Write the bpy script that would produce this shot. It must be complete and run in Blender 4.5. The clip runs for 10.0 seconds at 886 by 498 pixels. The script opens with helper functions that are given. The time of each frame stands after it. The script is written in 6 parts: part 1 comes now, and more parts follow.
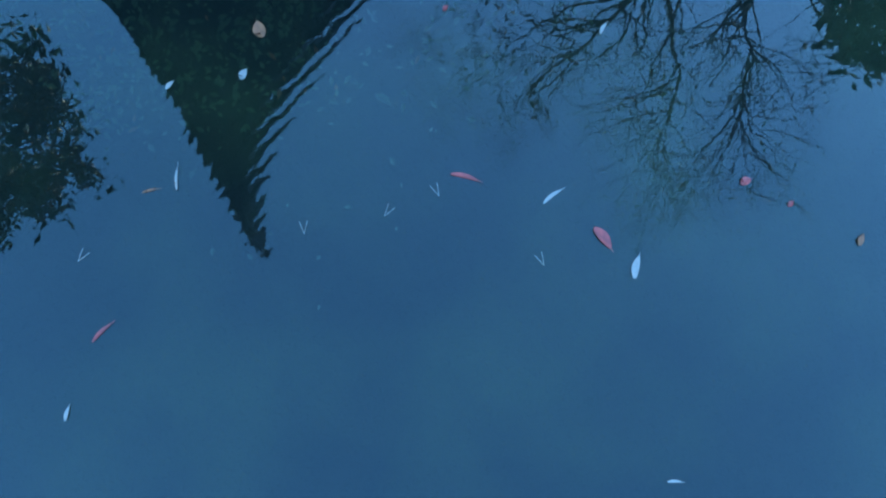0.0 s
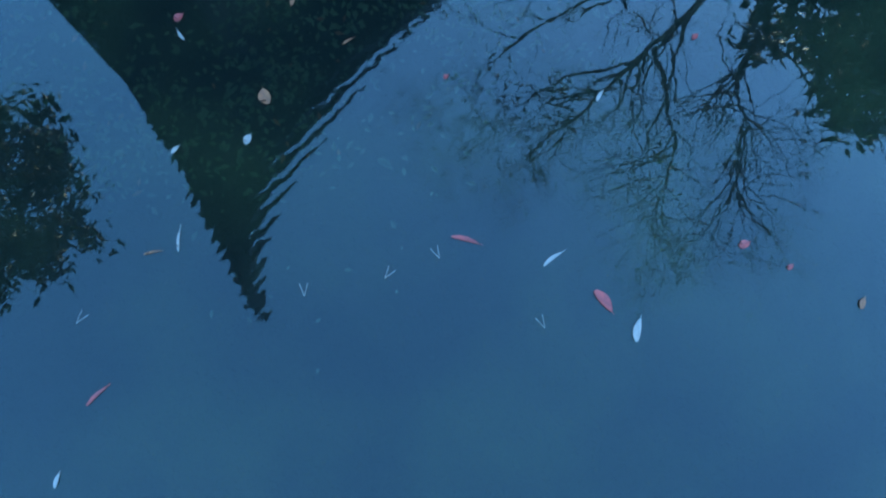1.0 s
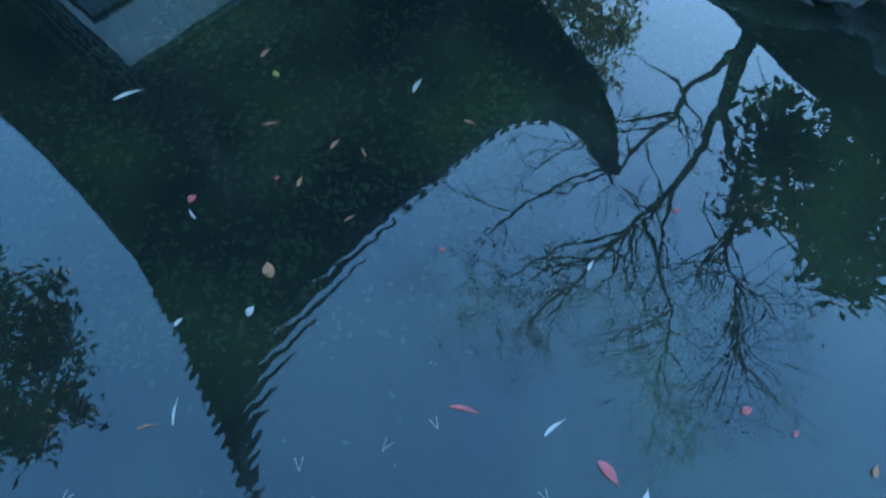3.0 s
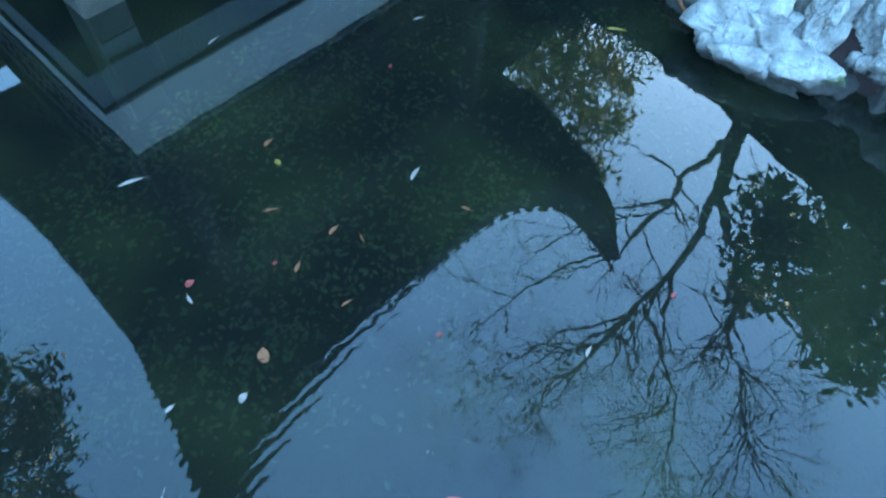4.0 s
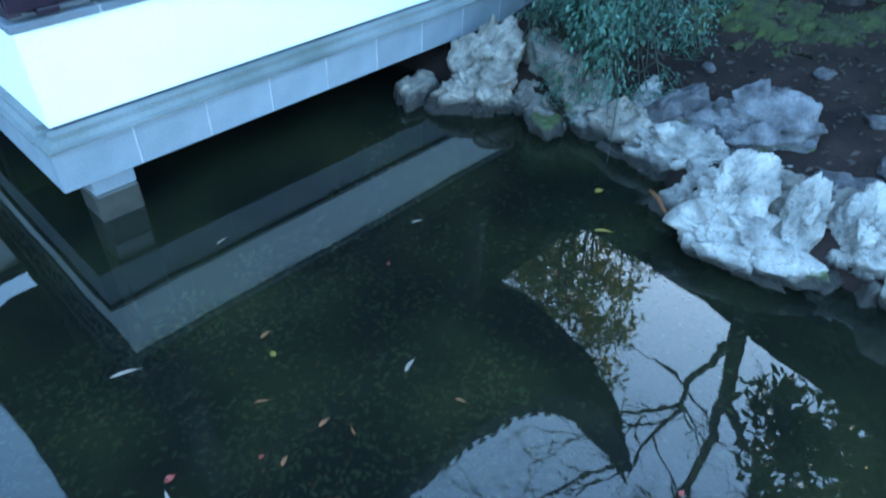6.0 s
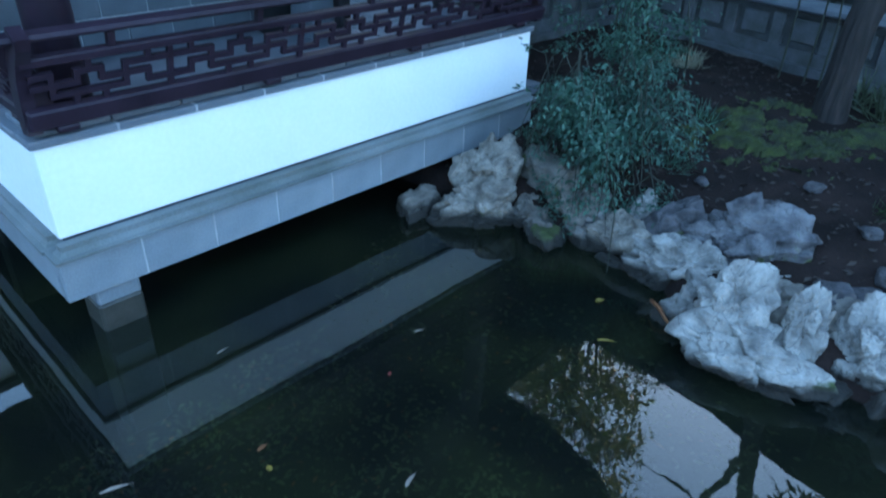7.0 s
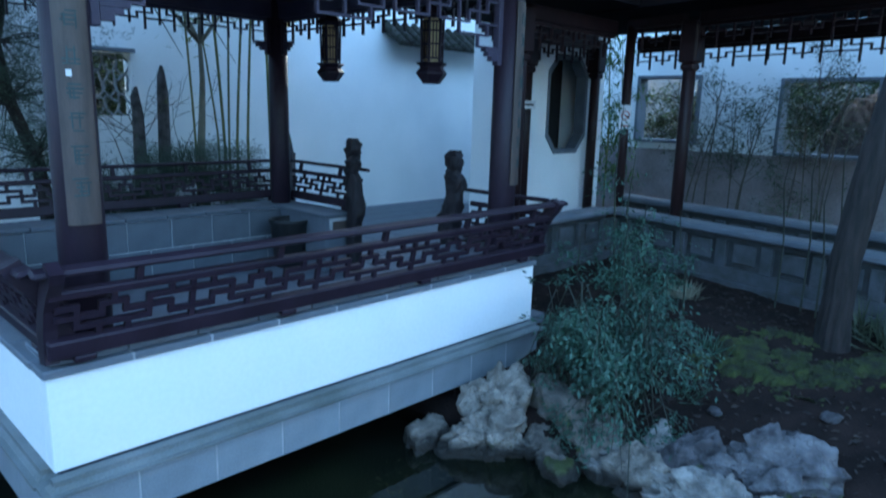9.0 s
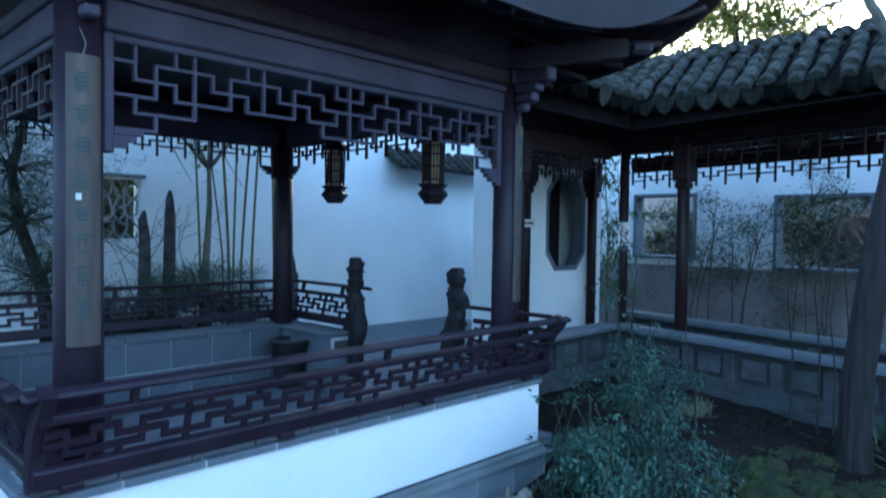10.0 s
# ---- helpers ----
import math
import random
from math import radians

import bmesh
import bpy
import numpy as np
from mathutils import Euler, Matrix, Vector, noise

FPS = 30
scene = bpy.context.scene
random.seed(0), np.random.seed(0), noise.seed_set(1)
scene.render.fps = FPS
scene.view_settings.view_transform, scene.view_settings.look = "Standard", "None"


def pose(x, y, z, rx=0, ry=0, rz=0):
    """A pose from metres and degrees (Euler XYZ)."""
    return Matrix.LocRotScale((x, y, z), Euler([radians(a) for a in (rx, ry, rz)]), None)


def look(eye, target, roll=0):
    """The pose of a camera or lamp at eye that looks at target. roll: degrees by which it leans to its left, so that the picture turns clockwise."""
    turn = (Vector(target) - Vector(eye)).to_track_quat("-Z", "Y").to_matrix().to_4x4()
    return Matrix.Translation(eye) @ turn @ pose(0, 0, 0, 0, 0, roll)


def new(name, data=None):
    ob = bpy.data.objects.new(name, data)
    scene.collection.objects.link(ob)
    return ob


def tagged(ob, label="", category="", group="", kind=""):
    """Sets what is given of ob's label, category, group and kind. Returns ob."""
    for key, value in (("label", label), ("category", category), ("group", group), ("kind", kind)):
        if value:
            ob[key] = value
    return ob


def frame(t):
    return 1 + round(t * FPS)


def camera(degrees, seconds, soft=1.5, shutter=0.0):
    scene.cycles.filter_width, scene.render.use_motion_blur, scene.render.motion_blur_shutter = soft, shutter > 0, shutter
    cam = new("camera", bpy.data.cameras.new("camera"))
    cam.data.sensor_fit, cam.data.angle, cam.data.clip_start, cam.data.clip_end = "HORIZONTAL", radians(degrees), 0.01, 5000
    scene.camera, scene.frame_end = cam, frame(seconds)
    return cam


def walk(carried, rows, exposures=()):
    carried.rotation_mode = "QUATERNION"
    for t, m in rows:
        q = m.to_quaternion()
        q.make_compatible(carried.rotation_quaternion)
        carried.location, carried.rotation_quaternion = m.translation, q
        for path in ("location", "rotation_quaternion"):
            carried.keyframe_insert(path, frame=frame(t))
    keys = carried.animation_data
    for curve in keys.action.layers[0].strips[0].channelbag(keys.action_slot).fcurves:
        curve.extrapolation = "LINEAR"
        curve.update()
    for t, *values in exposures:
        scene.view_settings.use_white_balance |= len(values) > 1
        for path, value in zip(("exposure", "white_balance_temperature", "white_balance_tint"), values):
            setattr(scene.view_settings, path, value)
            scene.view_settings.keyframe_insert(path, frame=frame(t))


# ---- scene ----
# ---------------- camera ----------------
cam = camera(66.3, 10.0, soft=1.9, shutter=0.5)
ROWS = [  # seconds, x, y, z, yaw, pitch, roll
    (0.0, 0.020, 0.035, 2.080, -45.70, -84.30, -2.20), (0.5, 0.018, 0.034, 2.080, -45.60, -81.70, -2.20),
    (1.0, 0.016, 0.032, 2.080, -45.60, -78.90, -2.20), (1.5, 0.014, 0.030, 2.088, -45.85, -75.90, -2.05),
    (2.0, 0.013, 0.028, 2.098, -46.05, -72.50, -1.97), (2.5, 0.013, 0.025, 2.108, -46.18, -68.55, -1.98),
    (4.0, 0.024, 0.010, 2.121, -46.11, -57.62, -1.94), (4.5, 0.028, -0.011, 2.112, -45.94, -53.74, -1.81),
    (5.0, 0.024, -0.033, 2.096, -45.86, -49.36, -1.71), (5.5, 0.018, -0.052, 2.084, -45.83, -44.77, -1.63),
    (7.0, -0.004, -0.079, 2.089, -45.69, -30.67, -1.50), (7.5, -0.003, -0.078, 2.106, -45.57, -26.28, -1.46),
    (8.0, -0.015, -0.077, 2.110, -45.52, -21.47, -1.44), (8.5, -0.033, -0.071, 2.114, -45.50, -16.60, -1.46),
    (9.0, -0.049, -0.064, 2.107, -45.54, -11.65, -1.48), (9.5, -0.041, -0.053, 2.097, -45.46, -6.69, -1.31),
    (10.0, -0.037, -0.050, 2.097, -45.44, -1.66, -0.79)]
EXPOSURES = [(0.0, 4.5, 4800, -9), (2.5, 4.45, 5100, -8), (4.0, 5.1, 5850, -8), (5.5, 5.05, 6250, -6), (7.0, 4.05, 6350, 2), (8.5, 3.8, 6250, 2), (10.0, 3.85, 6150, 4)]
walk(cam, [(t, pose(x, y, z, 90 + p, r, w)) for t, x, y, z, w, p, r in ROWS], EXPOSURES)

# ---------------- sky and light: blue dusk, the sun just gone behind the trees ----------------
world = bpy.data.worlds.new("dusk_sky")
scene.world = world
world.use_nodes = True
wt = world.node_tree
sky = wt.nodes.new("ShaderNodeTexSky")
sky.sky_type, sky.sun_disc = "NISHITA", False
sky.sun_elevation, sky.sun_rotation = radians(11), radians(70)
sky.air_density, sky.dust_density, sky.ozone_density = 1.0, 1.0, 3.0
wt.nodes["Background"].inputs["Strength"].default_value = 0.14
wt.links.new(sky.outputs["Color"], wt.nodes["Background"].inputs["Color"])
sun_data = bpy.data.lights.new("low_sun", "SUN")
sun_data.energy, sun_data.angle, sun_data.color = 0.2, radians(10), (1.0, 0.86, 0.7)
low_sun = new("low_sun", sun_data)
low_sun.matrix_basis = look((0, 0, 0), (-0.92, -0.335, -0.19))


# ---------------- materials ----------------
def material(name, color, rough=0.7, second=None, scale=6.0, fine=60.0, bump=0.15, metal=0.0, spec=0.5, island=0.0, stretch=(1, 1, 1), thin=0.0):
    """A surface of two mottled tones with fine relief. island: how much each piece differs; thin: how much light a leaf lets through."""
    m = bpy.data.materials.new(name)
    m.use_nodes = True
    t = m.node_tree
    b = t.nodes["Principled BSDF"]
    b.inputs["Roughness"].default_value, b.inputs["Metallic"].default_value = rough, metal
    b.inputs["Specular IOR Level"].default_value = spec
    co = t.nodes.new("ShaderNodeTexCoord")
    mp = t.nodes.new("ShaderNodeMapping")
    mp.inputs["Scale"].default_value = stretch
    t.links.new(co.outputs["Object"], mp.inputs["Vector"])
    big, small = t.nodes.new("ShaderNodeTexNoise"), t.nodes.new("ShaderNodeTexNoise")
    big.inputs["Scale"].default_value, small.inputs["Scale"].default_value = scale, fine
    big.inputs["Detail"].default_value, small.inputs["Detail"].default_value = 6, 4
    for n in (big, small):
        t.links.new(mp.outputs["Vector"], n.inputs["Vector"])
    ramp = t.nodes.new("ShaderNodeValToRGB")
    second = second or tuple(c * 0.72 for c in color)
    ramp.color_ramp.elements[0].position, ramp.color_ramp.elements[1].position = 0.33, 0.66
    ramp.color_ramp.elements[0].color, ramp.color_ramp.elements[1].color = (*second, 1), (*color, 1)
    t.links.new(big.outputs["Fac"], ramp.inputs["Fac"])
    grain = t.nodes.new("ShaderNodeMix")
    grain.data_type, grain.blend_type = "RGBA", "OVERLAY"
    grain.inputs["Factor"].default_value = 0.3
    t.links.new(ramp.outputs["Color"], grain.inputs[6])
    t.links.new(small.outputs["Fac"], grain.inputs[7])
    last = grain.outputs[2]
    if island:
        geo, info = t.nodes.new("ShaderNodeNewGeometry"), t.nodes.new("ShaderNodeObjectInfo")
        add = t.nodes.new("ShaderNodeMath")
        add.operation = "ADD"
        t.links.new(geo.outputs["Random Per Island"], add.inputs[0])
        t.links.new(info.outputs["Random"], add.inputs[1])
        hs = t.nodes.new("ShaderNodeHueSaturation")
        rng = t.nodes.new("ShaderNodeMapRange")
        rng.inputs["From Max"].default_value = 2.0
        rng.inputs["To Min"].default_value, rng.inputs["To Max"].default_value = 1 - island, 1 + island
        t.links.new(add.outputs[0], rng.inputs["Value"])
        t.links.new(rng.outputs[0], hs.inputs["Value"])
        t.links.new(last, hs.inputs["Color"])
        last = hs.outputs["Color"]
    t.links.new(last, b.inputs["Base Color"])
    if bump:
        bp = t.nodes.new("ShaderNodeBump")
        bp.inputs["Strength"].default_value, bp.inputs["Distance"].default_value = bump, 0.01
        t.links.new(small.outputs["Fac"], bp.inputs["Height"])
        t.links.new(bp.outputs["Normal"], b.inputs["Normal"])
    if thin:
        tr, mix = t.nodes.new("ShaderNodeBsdfTranslucent"), t.nodes.new("ShaderNodeMixShader")
        mix.inputs[0].default_value = thin
        t.links.new(last, tr.inputs["Color"])
        t.links.new(b.outputs[0], mix.inputs[1])
        t.links.new(tr.outputs[0], mix.inputs[2])
        t.links.new(mix.outputs[0], t.nodes["Material Output"].inputs["Surface"])
    return m


WOOD = material("dark_lacquered_wood", (0.028, 0.016, 0.026), 0.5, (0.016, 0.009, 0.015), 5, 90, 0.08, spec=0.25, stretch=(1, 1, 0.2))
BEAM = material("grey_painted_wood", (0.060, 0.047, 0.078), 0.6, (0.040, 0.032, 0.053), 4, 80, 0.08, spec=0.3)
BOARD = material("aged_couplet_wood", (0.092, 0.064, 0.054), 0.6, (0.048, 0.034, 0.030), 4, 70, 0.1, stretch=(4, 4, 0.4))
PLASTER = material("white_limewash", (0.86, 0.86, 0.85), 0.85, (0.79, 0.80, 0.79), 1.3, 40, 0.05)
STONE = material("grey_granite", (0.235, 0.262, 0.285), 0.75, (0.17, 0.19, 0.21), 3, 120, 0.15, island=0.12)
COPING = material("grey_brick_coping", (0.150, 0.165, 0.19), 0.7, (0.105, 0.118, 0.138), 4, 100, 0.15, island=0.12)
BRICK = material("grey_brick_tile", (0.115, 0.128, 0.150), 0.6, (0.078, 0.088, 0.106), 3, 90, 0.12, island=0.15)
AGED = material("aged_mossy_stone", (0.080, 0.083, 0.092), 0.85, (0.040, 0.043, 0.042), 5, 80, 0.3, island=0.2)
JOINT = material("pale_mortar", (0.40, 0.41, 0.42), 0.9, None, 8, 90, 0.1)
SOIL = material("damp_soil", (0.026, 0.016, 0.0135), 0.95, (0.011, 0.0075, 0.0065), 4, 50, 0.8, spec=0.15)
BARK = material("furrowed_bark", (0.030, 0.022, 0.020), 0.92, (0.009, 0.007, 0.006), 26, 70, 1.0, stretch=(1, 1, 0.14))
TILE = material("mossy_roof_tile", (0.054, 0.050, 0.048), 0.92, (0.012, 0.015, 0.008), 17, 60, 1.0, island=0.4, spec=0.2)
# boards under the walk's roof, with the deep eave shade put into their colour
SOFFIT_SHADE = material("shade_dark_boards", (0.013, 0.009, 0.010), 0.95, (0.008, 0.006, 0.007), 5, 60, 0.1, spec=0.05)
MOSS = material("yellow_green_moss", (0.036, 0.047, 0.008), 0.98, (0.014, 0.015, 0.007), 9, 90, 1.0, island=0.35)
ROOF_LEAF = material("brown_roof_leaf", (0.085, 0.062, 0.035), 0.85, (0.035, 0.027, 0.017), 5, 60, 0.1, island=0.6)


def water_material():
    """Turbid green water: a mirror by Fresnel over partly clear, partly scattering water."""
    m = bpy.data.materials.new("pond_water")
    m.use_nodes = True
    t = m.node_tree
    t.nodes.remove(t.nodes["Principled BSDF"])
    fres, gloss, clear, murk, body, mix = (t.nodes.new("ShaderNode" + n) for n in ("Fresnel", "BsdfGlossy", "BsdfTransparent", "BsdfDiffuse", "MixShader", "MixShader"))
    fres.inputs["IOR"].default_value = 1.46
    gloss.inputs["Roughness"].default_value = 0.0
    gloss.inputs["Color"].default_value = (0.25, 0.25, 0.25, 1)
    clear.inputs["Color"].default_value = (0.60, 0.68, 0.58, 1)
    co = t.nodes.new("ShaderNodeTexCoord")
    cloud_n, ramp = t.nodes.new("ShaderNodeTexNoise"), t.nodes.new("ShaderNodeValToRGB")
    cloud_n.inputs["Scale"].default_value, cloud_n.inputs["Detail"].default_value = 1.6, 4
    ramp.color_ramp.elements[0].color, ramp.color_ramp.elements[1].color = (0.0105, 0.0125, 0.0095, 1), (0.028, 0.033, 0.015, 1)
    ramp.color_ramp.elements[0].position, ramp.color_ramp.elements[1].position = 0.42, 0.72
    t.links.new(co.outputs["Object"], cloud_n.inputs["Vector"])
    t.links.new(cloud_n.outputs["Fac"], ramp.inputs["Fac"])
    t.links.new(ramp.outputs["Color"], murk.inputs["Color"])
    body.inputs[0].default_value = 0.58
    t.links.new(clear.outputs[0], body.inputs[1])
    t.links.new(murk.outputs[0], body.inputs[2])
    n1, n2, add, bp, mp = (t.nodes.new("ShaderNode" + n) for n in ("TexNoise", "TexNoise", "Math", "Bump", "Mapping"))
    n1.inputs["Scale"].default_value, n1.inputs["Detail"].default_value = 3.0, 1
    n2.inputs["Scale"].default_value, n2.inputs["Detail"].default_value = 20, 1
    mp.inputs["Rotation"].default_value, mp.inputs["Scale"].default_value = (0, 0, radians(40)), (1, 0.4, 1)
    t.links.new(co.outputs["Object"], n1.inputs["Vector"])
    t.links.new(co.outputs["Object"], mp.inputs["Vector"])
    t.links.new(mp.outputs["Vector"], n2.inputs["Vector"])
    add.operation = "MULTIPLY_ADD"
    add.inputs[1].default_value = 0.05
    t.links.new(n2.outputs["Fac"], add.inputs[0])
    t.links.new(n1.outputs["Fac"], add.inputs[2])
    wave, far, mask, add2 = (t.nodes.new("ShaderNode" + n) for n in ("TexWave", "VectorMath", "MapRange", "Math"))
    wave.wave_type, wave.bands_direction = "BANDS", "Y"
    wave.inputs["Scale"].default_value, wave.inputs["Distortion"].default_value, wave.inputs["Detail"].default_value, wave.inputs["Detail Scale"].default_value = 8.0, 5.0, 2, 1.6
    far.operation = "DISTANCE"
    far.inputs[1].default_value = (0.28, 0.74, 0)      # rings left by a drip from the eave corner
    mask.inputs["From Min"].default_value, mask.inputs["From Max"].default_value = 0.15, 0.75
    mask.inputs["To Min"].default_value, mask.inputs["To Max"].default_value = 0.13, 0.006
    t.links.new(co.outputs["Object"], wave.inputs["Vector"])
    t.links.new(co.outputs["Object"], far.inputs[0])
    t.links.new(far.outputs["Value"], mask.inputs["Value"])
    add2.operation = "MULTIPLY_ADD"
    t.links.new(wave.outputs["Fac"], add2.inputs[0])
    t.links.new(mask.outputs[0], add2.inputs[1])
    t.links.new(add.outputs[0], add2.inputs[2])
    bp.inputs["Strength"].default_value, bp.inputs["Distance"].default_value = 0.14, 0.01
    t.links.new(add2.outputs[0], bp.inputs["Height"])
    for n in (fres, gloss):
        t.links.new(bp.outputs["Normal"], n.inputs["Normal"])
    gain = t.nodes.new("ShaderNodeMath")
    gain.operation, gain.use_clamp = "MULTIPLY", True
    gain.inputs[1].default_value = 4.0
    t.links.new(fres.outputs[0], gain.inputs[0])
    t.links.new(gain.outputs[0], mix.inputs[0])
    t.links.new(body.outputs[0], mix.inputs[1])
    t.links.new(gloss.outputs[0], mix.inputs[2])
    t.links.new(mix.outputs[0], t.nodes["Material Output"].inputs["Surface"])
    return m


WATER = water_material()


# ---------------- mesh helpers ----------------
def obj(name, bm, mat, smooth=False):
    me = bpy.data.meshes.new(name)
    bm.normal_update()
    bm.to_mesh(me)
    bm.free()
    if smooth:
        for f in me.polygons:
            f.use_smooth = True
    if mat:
        me.materials.append(mat)
    return new(name, me)


def part(name, bm, mat, parent, label="", smooth=False):
    ob = obj(name, bm, mat, smooth)
    ob.parent = parent
    if label:
        ob["label"] = label
    return ob


def thing(name, label, category, group="", at=(0, 0, 0)):
    ob = new(name)
    ob.location = at
    ob.empty_display_size = 0.2
    return tagged(ob, label, category, group)


def box(bm, a, b, m=None, bevel=0.0):
    """A box from corner a to corner b, moved by m."""
    vs = [bm.verts.new((x, y, z)) for z in (a[2], b[2]) for y in (a[1], b[1]) for x in (a[0], b[0])]
    fs = [bm.faces.new([vs[i] for i in q]) for q in ((0, 2, 3, 1), (4, 5, 7, 6), (0, 1, 5, 4), (1, 3, 7, 5), (3, 2, 6, 7), (2, 0, 4, 6))]
    if bevel:
        r = bmesh.ops.bevel(bm, geom=list({e for f in fs for e in f.edges}), offset=bevel, segments=1, affect="EDGES")
        vs = list({v for f in r["faces"] for v in f.verts} | {v for v in vs if v.is_valid})
    if m is not None:
        bmesh.ops.transform(bm, matrix=m, verts=vs)
    return bm


def boxes(*pairs, bevel=0.0):
    bm = bmesh.new()
    for a, b in pairs:
        box(bm, a, b, None, bevel)
    return bm


def tube(bm, pts, radii, seg=10, caps=True):
    """A round body along the points."""
    pts = [Vector(p) for p in pts]
    rings = []
    for i, p in enumerate(pts):
        d = (pts[min(i + 1, len(pts) - 1)] - pts[max(i - 1, 0)]).normalized()
        u = d.orthogonal().normalized() if abs(d.z) < 0.99 else Vector((1, 0, 0))
        if rings:
            u = (last_u - d * last_u.dot(d)).normalized()
        last_u = u
        v = d.cross(u)
        r = radii[i] if isinstance(radii, (list, tuple)) else radii
        rings.append([bm.verts.new(p + (u * math.cos(a) + v * math.sin(a)) * r) for a in (2 * math.pi * k / seg for k in range(seg))])
    for a, b in zip(rings, rings[1:]):
        for k in range(seg):
            bm.faces.new((a[k], a[(k + 1) % seg], b[(k + 1) % seg], b[k]))
    if caps and seg > 2:
        bm.faces.new(rings[0][::-1])
        bm.faces.new(rings[-1])
    return bm


def sweep(bm, pts, section, up=(0, 0, 1)):
    """A bar whose cross section (list of (side, up) points) follows the points."""
    pts = [Vector(p) for p in pts]
    rings = []
    for i, p in enumerate(pts):
        d = (pts[min(i + 1, len(pts) - 1)] - pts[max(i - 1, 0)]).normalized()
        side = d.cross(Vector(up)).normalized()
        u = side.cross(d)
        rings.append([bm.verts.new(p + side * a + u * b) for a, b in section])
    n = len(section)
    for a, b in zip(rings, rings[1:]):
        for k in range(n):
            bm.faces.new((a[k], a[(k + 1) % n], b[(k + 1) % n], b[k]))
    bm.faces.new(rings[0][::-1])
    bm.faces.new(rings[-1])
    bmesh.ops.recalc_face_normals(bm, faces=bm.faces)
    return bm


def rect(w, h):
    return [(-w / 2, -h / 2), (w / 2, -h / 2), (w / 2, h / 2), (-w / 2, h / 2)]


def structure(name, bm, mat, label, category, smooth=False):
    return tagged(obj(name, bm, mat, smooth), label, category, kind="structure")

# ---------------- the plan, in metres ----------------
PX0, PX1, PY0, PY1 = 0.712, 4.08, 2.972, 6.40      # outside of the pavilion's seat walls
FLOOR, SEAT = 0.522, 0.957                          # pavilion floor, top of the white seat wall
CA, CB, CC, CD = (0.96, 3.17), (3.90, 3.17), (3.90, 6.20), (0.96, 6.20)   # pavilion columns
KX, KY = 7.12, 4.10                                 # inner corner of the covered walk
RD = Vector((-0.225, -0.974, 0))                    # way of the walk's second leg
RN = Vector((0.974, -0.225, 0))                     # across it, away from the pond
WALL_N = 8.45


# ---------------- ground and water ----------------
def shore(x, y):
    """How far inside the pond a place lies, about, in metres; below 0 on land."""
    line = [(-9, 8.0), (0.2, 6.9), (3.1, 6.4), (3.0, 3.2), (3.12, 2.25), (3.24, 1.85), (3.38, 1.58), (3.24, 1.30), (3.0, 1.02), (2.84, 0.8), (2.82, 0.45), (2.98, -0.1), (3.35, -1.2), (3.6, -3.0), (2.5, -6.5), (-9, -7)]
    best, inside = 1e9, False
    n = len(line)
    for i in range(n):
        (x1, y1), (x2, y2) = line[i], line[(i + 1) % n]
        dx, dy = x2 - x1, y2 - y1
        u = max(0.0, min(1.0, ((x - x1) * dx + (y - y1) * dy) / (dx * dx + dy * dy)))
        best = min(best, math.hypot(x - x1 - u * dx, y - y1 - u * dy))
        if (y1 > y) != (y2 > y) and x < x1 + (y - y1) / dy * dx:
            inside = not inside
    return best if inside else -best


def ground_height(x, y):
    s = shore(x, y)
    n = noise.fractal(Vector((x * 1.3, y * 1.3, 0)), 1.0, 2.0, 5) * 0.05
    if s > 0:
        return max(-0.9, -0.16 - s * 0.9) + n * 0.6
    rise = min(1.0, -s / 2.2)
    return 0.10 + 0.34 * rise ** 0.7 + n


def ground_mesh():
    bm = bmesh.new()
    xs = [-60, -30, -16] + [-9 + 0.12 * i for i in range(168)] + [13, 18, 30, 60]
    ys = [-60, -30, -14] + [-7.5 + 0.12 * i for i in range(142)] + [11, 16, 30, 60]
    grid = []
    for y in ys:
        row = []
        for x in xs:
            edge = not (-9.01 < x < 11.2 and -7.6 < y < 9.6)
            row.append(bm.verts.new((x, y, 0.42 if edge else ground_height(x, y))))
        grid.append(row)
    for a, b in zip(grid, grid[1:]):
        for i in range(len(xs) - 1):
            bm.faces.new((a[i], a[i + 1], b[i + 1], b[i]))
    return bm


structure("ground", ground_mesh(), SOIL, "dark damp garden soil sinking to the muddy pond bed", "ground", True)
wm = bmesh.new()
bmesh.ops.create_grid(wm, x_segments=1, y_segments=1, size=1)
bmesh.ops.transform(wm, matrix=Matrix.Translation((-2.5, 0.5, 0)) @ Matrix.Diagonal((7.2, 8.2, 1, 1)), verts=wm.verts)
pond = structure("water", wm, WATER, "still dark green pond water mirroring roof and sky", "water")
pond.visible_shadow = False


# ---------------- pavilion: stone platform ----------------
def pieces_along(parent, name, a, b, n, size, mat, gap=0.006, rough=0.0, seed=1):
    """n blocks end to end from a to b; size: depth and height. The blocks lie with their outer lower edge on the line, to its left."""
    rnd = random.Random(seed)
    a, b = Vector(a), Vector(b)
    step = (b - a) / n
    ang = math.atan2(step.y, step.x)
    bm = box(bmesh.new(), (0, 0, 0), (step.length - gap, size[0], size[1]), None, 0.006)
    first = part(name, bm, mat, parent)
    for i in range(n):
        o = first if i == 0 else new(name, first.data)
        o.parent = parent
        p = a + step * i
        o.matrix_basis = Matrix.Translation((p.x, p.y, p.z + rnd.uniform(-rough, rough))) @ Matrix.Rotation(ang, 4, "Z")


